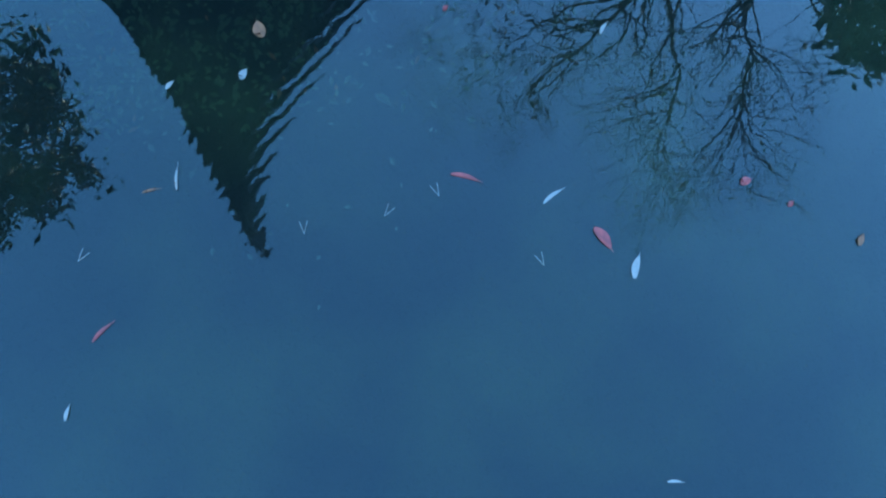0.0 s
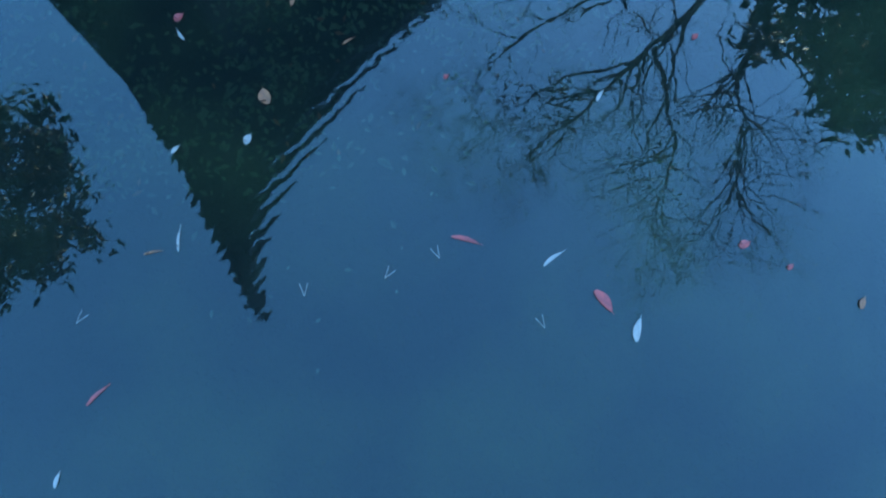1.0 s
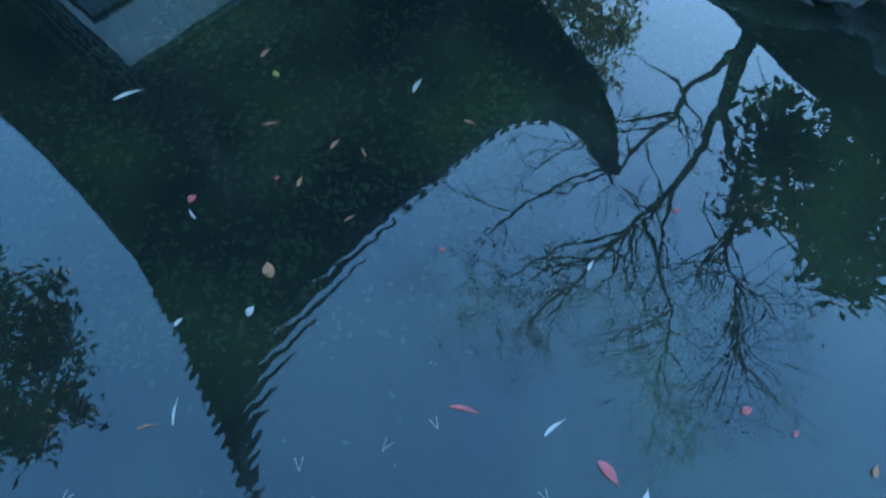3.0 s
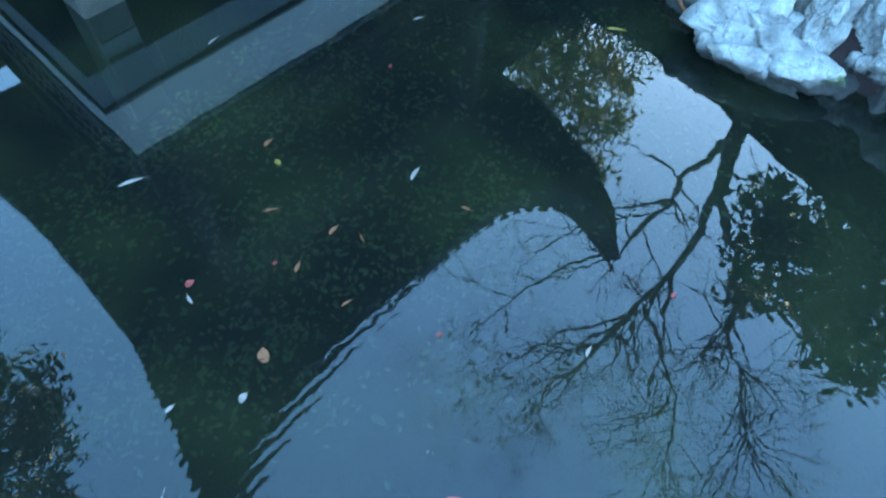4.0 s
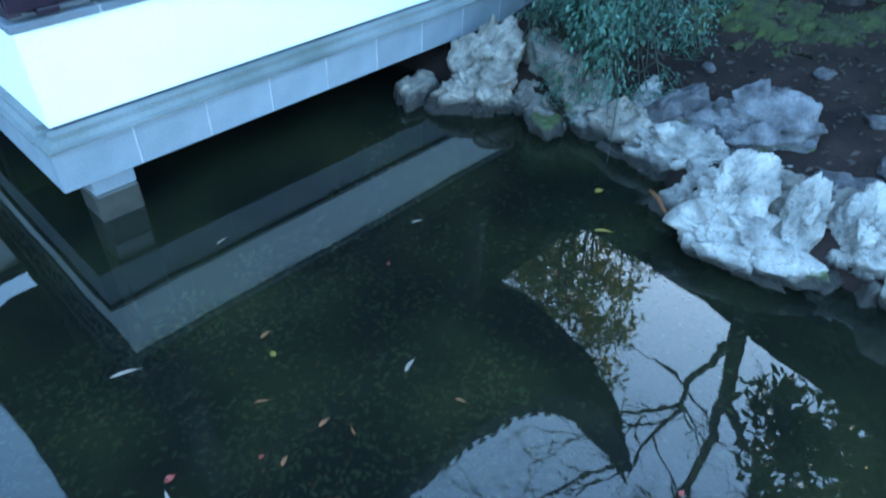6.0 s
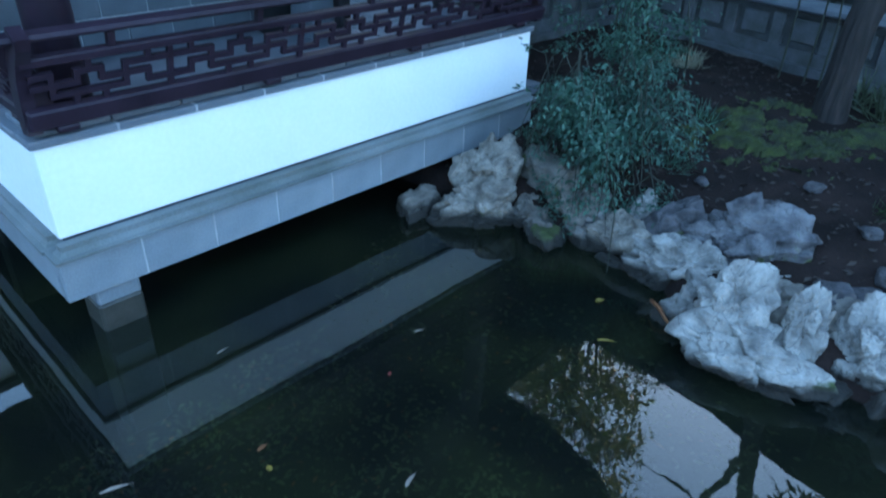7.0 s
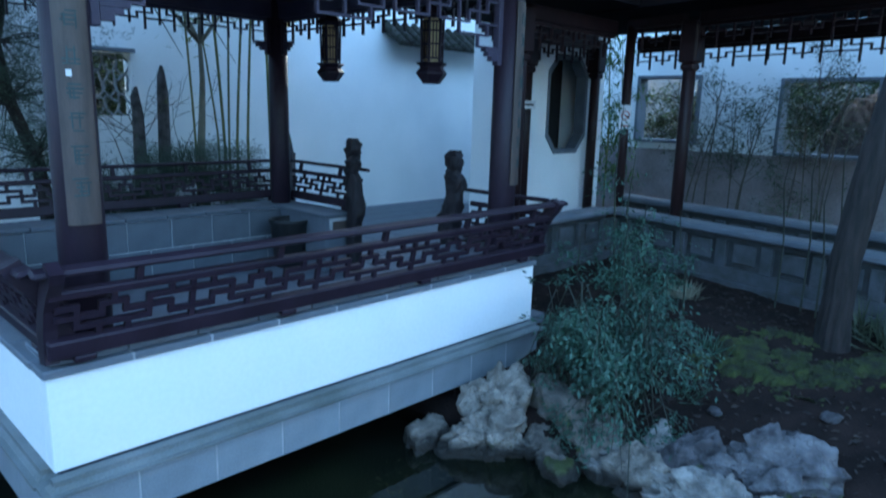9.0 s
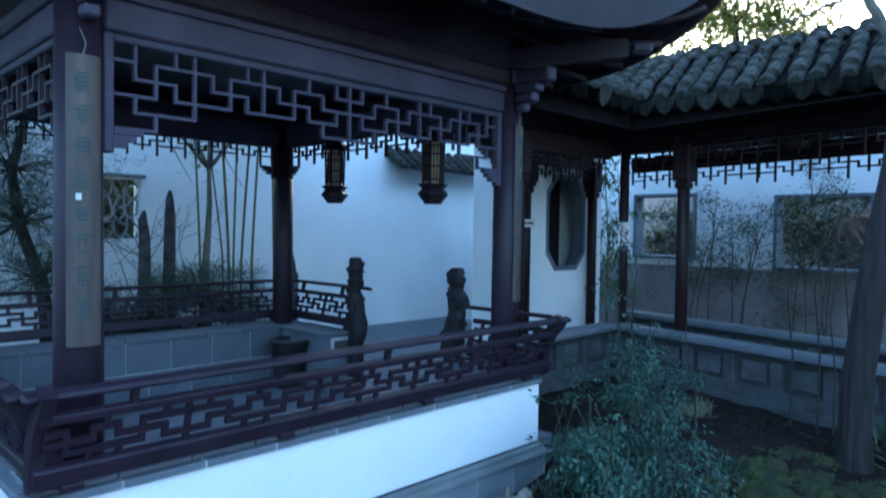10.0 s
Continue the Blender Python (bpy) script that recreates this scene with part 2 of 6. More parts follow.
ALGAE = material("wet_algae_stone", (0.055, 0.050, 0.040), 0.4, (0.025, 0.024, 0.018), 9, 60, 0.3)
platform = thing("platform", "grey granite pavilion platform on short piers over the pond", "platform")
part("core", boxes(((0.70, 2.90, 0.262), (4.02, 6.44, FLOOR - 0.07))), STONE, platform)
pieces_along(platform, "beam_block", (0.652, 2.876, 0.25), (4.05, 2.876, 0.25), 9, (0.06, 0.207), STONE, 0.0022, 0.0, 2)
pieces_along(platform, "beam_block", (0.652, 6.45, 0.25), (0.652, 2.937, 0.25), 9, (0.06, 0.207), STONE, 0.0022, 0.0, 3)
part("mortar", boxes(((0.656, 2.8785, 0.252), (4.04, 2.899, 0.455))), JOINT, platform)
part("mortar", boxes(((0.6545, 2.94, 0.252), (0.699, 6.44, 0.455))), JOINT, platform)


def ledge(a, b):
    """A slab with its top edge worn to a slope."""
    bm = box(bmesh.new(), a, b)
    top = [e for e in bm.edges if all(abs(v.co.z - b[2]) < 1e-5 for v in e.verts)]
    bmesh.ops.bevel(bm, geom=top, offset=0.045, segments=3, affect="EDGES")
    return bm


LEDGE = material("weathered_ledge_stone", (0.175, 0.19, 0.19), 0.8, (0.105, 0.118, 0.11), 2.2, 90, 0.25)
part("ledge", ledge((0.640, 2.852, 0.462), (4.10, 2.995, 0.5225)), LEDGE, platform, "weathered greenish ledge slab with a worn sloping edge")
part("ledge", ledge((0.632, 2.996, 0.462), (0.775, 6.47, 0.5225)), LEDGE, platform, "weathered greenish ledge slab with a worn sloping edge")
part("floor_slab", boxes(((0.74, 3.0, FLOOR - 0.07), (4.30, 6.44, FLOOR))), BRICK, platform, "grey paved pavilion floor")
for x, y in ((0.78, 2.915), (0.78, 4.6), (0.78, 6.2), (2.4, 5.2)):
    pier = part("pier", boxes(((x, y, 0.15), (x + 0.21, y + 0.21, 0.262)), bevel=0.008), STONE, platform)
    part("pier_foot", boxes(((x - 0.003, y - 0.003, -0.7), (x + 0.213, y + 0.213, 0.149)), bevel=0.012), ALGAE, pier, "dark wet algae-stained stone foot")

# white seat walls and their brick copings
seat_front = thing("seat_wall", "white limewashed seat wall with grey brick coping on the platform", "seat wall", "seat walls")
part("wall_panel", boxes(((PX0, PY0, FLOOR + 0.001), (PX1, PY0 + 0.09, SEAT)), bevel=0.004), PLASTER, seat_front)
pieces_along(seat_front, "coping_brick", (PX0 - 0.018, PY0 - 0.022, SEAT), (PX1 + 0.02, PY0 - 0.022, SEAT), 9, (0.17, 0.036), COPING, 0.007, 0, 5)
pieces_along(seat_front, "seat_brick", (PX0 + 0.02, PY0 + 0.02, SEAT + 0.036), (PX1 - 0.02, PY0 + 0.02, SEAT + 0.036), 10, (0.34, 0.03), COPING, 0.005, 0, 6)
pieces_along(seat_front, "inner_brick", (PX0 + 0.36, PY0 + 0.34, FLOOR), (PX1 - 0.36, PY0 + 0.34, FLOOR), 8, (0.02, SEAT - FLOOR), BRICK, 0.006, 0, 7)
part("core", boxes(((PX0 + 0.02, PY0 + 0.09, FLOOR), (PX1 - 0.02, PY0 + 0.335, SEAT - 0.002))), JOINT, seat_front)
part("mortar", boxes(((PX0 - 0.012, PY0 - 0.0185, SEAT + 0.002), (PX1 + 0.01, PY0 + 0.14, SEAT + 0.034))), JOINT, seat_front)
seat_left = thing("seat_wall", "white limewashed seat wall with grey brick coping on the platform", "seat wall", "seat walls")
part("wall_panel", boxes(((PX0, PY0 + 0.092, FLOOR + 0.001), (PX0 + 0.09, PY1, SEAT)), bevel=0.004), PLASTER, seat_left)
part("core", boxes(((PX0 + 0.09, PY0 + 0.34, FLOOR), (PX0 + 0.335, PY1, SEAT - 0.002))), JOINT, seat_left)
pieces_along(seat_left, "coping_brick", (PX0 - 0.022, PY1, SEAT), (PX0 - 0.022, PY0 + 0.15, SEAT), 10, (0.36, 0.036), COPING, 0.005, 0, 8)
pieces_along(seat_left, "inner_brick", (PX0 + 0.36, PY1 - 0.3, FLOOR), (PX0 + 0.36, PY0 + 0.36, FLOOR), 8, (0.02, SEAT - FLOOR), BRICK, 0.006, 0, 9)
seat_back = thing("seat_wall", "grey brick seat bench along the rear of the pavilion", "seat wall", "seat walls")
part("core", boxes(((PX0 + 0.34, 6.041, FLOOR), (PX1, PY1 - 0.005, SEAT + 0.095))), JOINT, seat_back)
pieces_along(seat_back, "inner_brick", (0.83, 6.035, FLOOR), (4.03, 6.035, FLOOR), 8, (0.02, 0.255), BRICK, 0.006, 0, 10)
pieces_along(seat_back, "inner_brick", (1.03, 6.035, FLOOR + 0.264), (3.83, 6.035, FLOOR + 0.264), 7, (0.02, 0.262), BRICK, 0.006, 0, 11)
pieces_along(seat_back, "seat_brick", (PX0 + 0.02, 6.02, SEAT + 0.096), (PX1, 6.02, SEAT + 0.096), 9, (0.39, 0.036), BRICK, 0.008, 0, 12)
for lab, y0, y1 in (("near the pond", 3.34, 3.72), ("near the rear corner", 5.21, 6.0)):
    sw = thing("seat_wall", "short grey brick seat bench beside the pavilion entrance", "seat wall", "seat walls")
    rise = 0.07 if y1 > 5 else 0.0
    part("core", boxes(((3.76, y0, FLOOR), (PX1 - 0.005, y1, SEAT + rise + 0.03)), bevel=0.004), BRICK, sw)
    part("seat_slab", boxes(((3.73, y0 - 0.02, SEAT + rise + 0.031), (PX1 + 0.01, y1 + (0.01 if y1 > 5 else 0.02), SEAT + rise + 0.062)), bevel=0.005), BRICK, sw)
    if y1 > 5:
        part("plaque", boxes(((3.80, y0 - 0.012, 0.87), (4.04, y0 - 0.002, 1.045))), JOINT, sw, "pale stone rim round a dark brown plate")
        part("plate", boxes(((3.835, y0 - 0.016, 0.90), (4.005, y0 - 0.013, 1.015))), BOARD, sw)

# ---------------- lattices ----------------
# half of the hanging key fret, 28 steps long and five rows high, mirrored about its middle: (step, row, step, row)
HALF_FRET = [(0, 1, 1, 1), (1, 0, 1, 2), (1, 2, 3, 2), (3, 2, 3, 3), (3, 3, 6, 3), (6, 1, 6, 3), (6, 1, 9, 1), (7, 0, 7, 1), (8, 0, 8, 3), (9, 1, 9, 2), (9, 2, 11, 2),
             (11, 2, 11, 3), (11, 3, 13, 3), (13, 2, 13, 3), (10, 1, 10, 3), (7, 3, 10, 3), (7, 2, 7, 3), (5, 2, 7, 2), (5, 1, 5, 2), (2, 1, 5, 1), (2, 1, 2, 3), (0, 3, 2, 3),
             (3, 0, 3, 1), (4, 0, 4, 4), (1, 4, 4, 4), (1, 3, 1, 4), (2, 4, 2, 5), (0, 5, 2, 5), (11, 0, 11, 1), (10, 1, 12, 1), (12, 1, 12, 2), (12, 2, 14, 2), (12, 3, 12, 4),
             (12, 4, 14, 4), (14, 0, 14, 4), (13, 0, 13, 1), (13, 1, 14, 1)]
FRET = HALF_FRET + [(28 - c, d, 28 - a, b) if b == d else (28 - a, b, 28 - c, d) for a, b, c, d in HALF_FRET if (a, c) != (14, 14)]
# one repeat of the seat rails' fret, seven steps long and four rows high
RAIL_FRET = [(0, 0, 0, 4), (0, 1, 2, 1), (1, 0, 1, 1), (2, 1, 2, 3), (0, 3, 1, 3), (1, 2, 1, 3), (1, 2, 3, 2), (3, 1, 3, 2), (3, 1, 4, 1), (3.5, 0, 3.5, 1), (4, 1, 4, 2),
             (4, 2, 6, 2), (2, 3, 5, 3), (2.9, 3, 2.9, 4), (4.1, 3, 4.1, 4), (5, 1, 5, 3), (5, 1, 7, 1), (6, 0, 6, 1), (6, 2, 6, 3), (6, 3, 7, 3)]
# the walk's narrow fret, eight steps and four rows
WALK_FRET = [(0, 0, 0, 3), (1, 0, 1, 1), (1, 1, 3, 1), (2, 0, 2, 4), (3, 1, 3, 2), (3, 2, 5, 2), (4, 0, 4, 3), (5, 1, 5, 2), (5, 1, 7, 1), (6, 0, 6, 4), (7, 0, 7, 1), (0, 2, 2, 2), (6, 2, 8, 2)]


def fret(parent, length, height, step, rows_n, period, start, rows_m, width, depth, mat, pattern):
    """Fret bars in the x-z plane of the parent, from (0, 0, 0), row 0 on top, repeated each period steps from start on and cut off at both ends. rows_m places them."""
    sz, w = height / rows_n, width / 2
    shared = {}
    k = 0
    while start + k * period * step < length:
        for a, r, b, q in pattern:
            xa, xb = start + (k * period + a) * step, start + (k * period + b) * step
            if xb < 0.0 or xa > length:
                continue
            xa, xb = max(xa, 0.0), min(xb, length)
            key = (round(xb - xa, 3), q - r)
            if key in shared:
                o = new("bar", shared[key])
            else:
                bm = bmesh.new()
                if a == b:
                    box(bm, (-w, -depth / 2, -(q - r) * sz), (w, depth / 2, 0))
                else:
                    box(bm, (-w, -depth / 2 - 0.001, -w), (xb - xa + w, depth / 2 + 0.001, w))
                o = obj("bar", bm, mat)
                shared[key] = o.data
            o.parent = parent
            o.matrix_basis = rows_m @ Matrix.Translation((xa, 0, height - r * sz))
        k += 1


def goose_post(parent, m):
    """Curved end post of a leaning rail."""
    bm = bmesh.new()
    prof = [(0.02, 0.0, 0.055), (0.03, 0.06, 0.052), (0.015, 0.16, 0.045), (-0.02, 0.26, 0.042), (-0.075, 0.34, 0.045), (-0.13, 0.40, 0.05), (-0.15, 0.44, 0.045)]
    sweep(bm, [(0, y, z) for y, z, w in prof], rect(0.055, 0.085), up=(0, -1, 0.2))
    bmesh.ops.transform(bm, matrix=m, verts=bm.verts)
    part("end_post", bm, WOOD, parent)


def lean_rail(label, length, m, posts=(True, True)):
    """A seat-back rail that leans outward (-y of m), from (0, 0, 0)."""
    th = thing("seat_rail", label, "railing", "pavilion rails")
    th.matrix_basis = m
    lean = math.atan2(0.115, 0.42)
    tilt = Matrix.Rotation(lean, 4, "X")
    part("bottom_rail", box(bmesh.new(), (0, -0.03, 0.03), (length, 0.03, 0.115), tilt, 0.008), WOOD, th)
    for i in range(int((length - 0.1) / 1.01) + 1):
        x = 0.10 + 1.01 * i
        part("foot", box(bmesh.new(), (x, -0.034, 0.0), (x + 0.09, 0.034, 0.032), tilt, 0.006), WOOD, th)
    part("middle_rail", box(bmesh.new(), (0, -0.022, 0.305), (length, 0.022, 0.345), tilt, 0.006), WOOD, th)
    part("top_rail", box(bmesh.new(), (-0.06, -0.04, 0.418), (length + 0.12, 0.03, 0.448), tilt, 0.012), WOOD, th, "worn dark top rail with pale rubbed patches")
    fret(th, length - 0.08, 0.19, 0.1007, 4, 7, -0.13, tilt @ Matrix.Translation((0.04, 0, 0.115)), 0.025, 0.022, WOOD, RAIL_FRET)
    for i in range(int(length / 0.7) + 1):
        x = 0.35 + 0.7 * i
        if x < length:
            part("short_strut", box(bmesh.new(), (x, -0.015, 0.344), (x + 0.03, 0.015, 0.42), tilt), WOOD, th)
    if posts[0]:
        goose_post(th, Matrix.Translation((0.02, 0, 0)))
    if posts[1]:
        goose_post(th, Matrix.Translation((length - 0.02, 0, 0)))
    return th


RZ = SEAT + 0.068
lean_rail("dark lacquered leaning seat rail with key-fret lattice above the front bench", 3.42, pose(0.715, 2.955, RZ - 0.005))
lean_rail("dark lacquered leaning seat rail with key-fret lattice on the side bench", 3.40, pose(0.775, 6.38, RZ - 0.005, 0, 0, -90))
lean_rail("dark lacquered leaning seat rail with key-fret lattice on the rear bench", 3.36, pose(4.07, 6.40, RZ + 0.065, 0, 0, 180))
lean_rail("short dark lattice seat rail between corner column and entrance post", 0.72, pose(4.09, 3.00, RZ, 0, 0, 90), (False, False))
lean_rail("short dark lattice seat rail between rear column and entrance post", 1.20, pose(4.09, 5.18, RZ + 0.06, 0, 0, 90), (False, False))

# ---------------- pavilion: columns, beams, hanging lattices ----------------
for x, y in (CA, CB, CC, CD):
    col = thing("column", "round dark lacquered timber column of the pavilion", "column", "pavilion columns", (x, y, FLOOR))
    bm = bmesh.new()
    tube(bm, [(0, 0, 0.05), (0, 0, 1.2), (0, 0, 2.72)], [0.103, 0.1, 0.094], 24)
    part("shaft", bm, WOOD, col, "", True)
    bm = bmesh.new()
    tube(bm, [(0, 0, 0), (0, 0, 0.03), (0, 0, 0.07)], [0.14, 0.15, 0.115], 24)
    part("plinth", bm, STONE, col, "", True)


def couplet(x, y, z0, z1, turn):
    b = thing("couplet_board", "curved brown wooden couplet board with faded green writing on a column", "signboard", "couplet boards")
    b.matrix_basis = pose(x, y, 0, 0, 0, turn)
    bm = bmesh.new()
    arc = [(-0.115 * math.sin(a), -0.115 * math.cos(a)) for a in (radians(q) for q in range(-38, 39, 6))]
    arc2 = [(px * 0.86, py * 0.86) for px, py in arc][::-1]
    lo = [bm.verts.new((*p, z0)) for p in arc + arc2]
    hi = [bm.verts.new((*p, z1)) for p in arc + arc2]
    n = len(lo)
    for i in range(n):
        bm.faces.new((lo[i], lo[(i + 1) % n], hi[(i + 1) % n], hi[i]))
    half = len(arc)
    for ring in (lo, hi):
        for i in range(half - 1):
            bm.faces.new((ring[i], ring[i + 1], ring[n - 2 - i], ring[n - 1 - i]))
    bmesh.ops.recalc_face_normals(bm, faces=bm.faces)
    board = part("board", bm, BOARD, b)
    rnd = random.Random(int(x * 10))
    bm = bmesh.new()
    for k in range(8):
        zc = z1 - 0.12 - k * (z1 - z0 - 0.2) / 7.6
        for j in range(5):
            zz = zc + 0.036 - 0.018 * j
            w = rnd.uniform(0.014, 0.034)
            c = rnd.uniform(-0.008, 0.008)
            if rnd.random() < 0.8:
                box(bm, (c - w, -0.1172, zz), (c + w, -0.113, zz + 0.007))
        for c in rnd.sample((-0.022, -0.008, 0.006, 0.02), 2):
            box(bm, (c, -0.1174, zc - rnd.uniform(0.02, 0.045)), (c + 0.006, -0.113, zc + rnd.uniform(0.01, 0.045)))
    tagged(part("inscription", bm, INK, board), kind="stuff")
    bm = bmesh.new()
    tube(bm, [(0.0, -0.112, z1 - 0.005), (0.012, -0.108, z1 + 0.05), (-0.012, -0.1, z1 + 0.11)], 0.004, 6)
    part("hanger", bm, METAL, b)
    return b


INK = material("faded_green_ink", (0.026, 0.052, 0.054), 0.7, None, 20, 90, 0.0)
METAL = material("dull_iron", (0.12, 0.12, 0.12), 0.5, None, 10, 80, 0.05, metal=0.8)
PAPER = material("white_card", (0.7, 0.7, 0.7), 0.6, None, 8, 60, 0.0)
RED = material("red_print", (0.45, 0.06, 0.05), 0.6, None, 8, 60, 0.0)
couplet(*CA, 1.575, 2.815, -8)
couplet(*CB, 1.570, 2.860, 14)
tag = thing("paper_tag", "small white card tag stuck on the couplet board", "tag")
part("card", boxes(((0.912, 3.047, 2.20), (0.934, 3.051, 2.228))), PAPER, tag)


def beam_between(a, b, tall=True):
    """Lintel, tie beam and hanging lattice from column a to column b."""
    a, b = Vector((*a, 0)), Vector((*b, 0))
    d = (b - a).normalized()
    length = (b - a).length
    m = Matrix.Translation(a) @ Matrix.Rotation(math.atan2(d.y, d.x), 4, "Z")
    be = thing("lintel_beam", "grey-purple painted timber lintel beam between two columns", "beam", "lintel beams")
    be.matrix_basis = m
    part("beam", boxes(((0.09, -0.05, 2.955), (length - 0.09, 0.05, 3.10)), bevel=0.012), BEAM, be)
    part("upper_beam", boxes(((-0.12, -0.075, 3.14), (length + 0.12, 0.075, 3.27)), bevel=0.02), WOOD, be)
    part("frieze_board", boxes(((-0.02, -0.03, 3.271), (length + 0.02, 0.03, 3.74))), WOOD, be)
    part("strip", boxes(((0.09, -0.058, 3.102), (length - 0.09, 0.058, 3.138))), BEAM, be)
    # side and rear frets take darker wood, their shade put into the tone
    fret_tone = BEAM if tall and abs(d.x) > abs(d.y) else WOOD
    leg_z, low = (2.42, 2.535) if tall else (2.60, 2.73)
    la = thing("hanging_lattice", "hanging key-fret timber lattice panel under the lintel", "lattice panel", "hanging lattices")
    la.matrix_basis = m
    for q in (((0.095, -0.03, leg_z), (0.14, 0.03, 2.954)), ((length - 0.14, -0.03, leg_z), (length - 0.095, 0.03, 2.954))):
        part("frame_post", boxes(q, bevel=0.006), fret_tone, la)
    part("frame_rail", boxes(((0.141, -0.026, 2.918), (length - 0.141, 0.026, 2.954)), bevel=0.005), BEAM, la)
    fret(la, length - 0.29, 2.918 - low, (length - 0.29) / (28 if tall else 40), 5 if tall else 4, 28 if tall else 8, 0.0, Matrix.Translation((0.145, 0, low)), 0.014, 0.026, fret_tone, FRET if tall else WALK_FRET)
    for s in (0, 1):
        bm = bmesh.new()
        x0 = 0.141 if s == 0 else length - 0.141
        g = 1 if s == 0 else -1
        for k, (w, h) in enumerate(((0.13, 0.028), (0.10, 0.028), (0.06, 0.03))):
            lo_x, hi_x = sorted((x0, x0 + g * w))
            box(bm, (lo_x, -0.024 + 0.001 * k, low - 0.028 - 0.03 * k), (hi_x, 0.024 - 0.001 * k, low - 0.028 - 0.03 * k + h))
        part("corner_bracket", bm, BEAM, la)


beam_between(CA, CB)
beam_between(CB, CC, False)
beam_between(CC, CD, False)
beam_between(CD, CA)

for x, y in (CA, CB):
    br = thing("eave_bracket", "stepped grey-painted timber bracket under the pavilion eave", "bracket", "eave brackets", (x, y - 0.10, 0))
    for k, (z0, z1, out, w) in enumerate(((2.96, 3.02, 0.09, 0.035), (3.021, 3.09, 0.16, 0.045), (3.091, 3.15, 0.20, 0.05), (3.151, 3.25, 0.30, 0.055))):
        part("step", boxes(((-w, -out, z0), (w, 0.0, z1)), bevel=0.012), BEAM, br)

# ---------------- pavilion: roof with upturned corners ----------------
RCX, RCY = 2.43, 4.685
EAVE_Z = 3.432
EAVE_X = {-1: 2.311, 1: 2.341}       # eave distance from the centre, west and east
EAVE_Y = {-1: 2.385, 1: 2.27}       # front and rear
CORNER = {(-1, -1): (0.731, 0.593), (1, -1): (0.062, 0.908), (1, 1): (0.30, 0.60), (-1, 1): (0.731, 0.593)}   # how far each corner reaches out


def eave(side, u, over=0.0):
    """A point of the eave: side 0 front, 1 right, 2 rear, 3 left; u from -1 to 1 along it."""
    k, w = abs(u), 1 if u > 0 else -1
    lift = max(0.0, (k - 0.109) / 0.891)
    z = EAVE_Z + 1.341 * lift ** 4.481 + 0.225 * max(0.0, (k - 0.797) / 0.203) ** 2
    sx, sy = ((w, -1), (1, w), (-w, 1), (-1, -w))[side]
    tx, ty = CORNER[sx, sy]
    bow = lift ** 2.534
    if side in (0, 2):
        x, y = sx * k * (EAVE_X[sx] + tx), sy * (EAVE_Y[sy] + ty * bow + over)
    else:
        x, y = sx * (EAVE_X[sx] + tx * bow + over), sy * k * (EAVE_Y[sy] + ty)
    return Vector((RCX + x, RCY + y, z))


def roof_point(side, u, v, drop=0.0):
    e = eave(side, u)
    half = 0.45 if side in (0, 2) else 0.0
    ridge = Vector((RCX + (u * half, 0.45, -u * half, -0.45)[side], RCY, 5.25))
    p = e.lerp(ridge, v)
    lift = e.z - EAVE_Z
    p.z = EAVE_Z + (5.25 - EAVE_Z) * (0.42 * v + 0.58 * v * v) + lift * (1 - v) ** 6.0 - drop
    return p


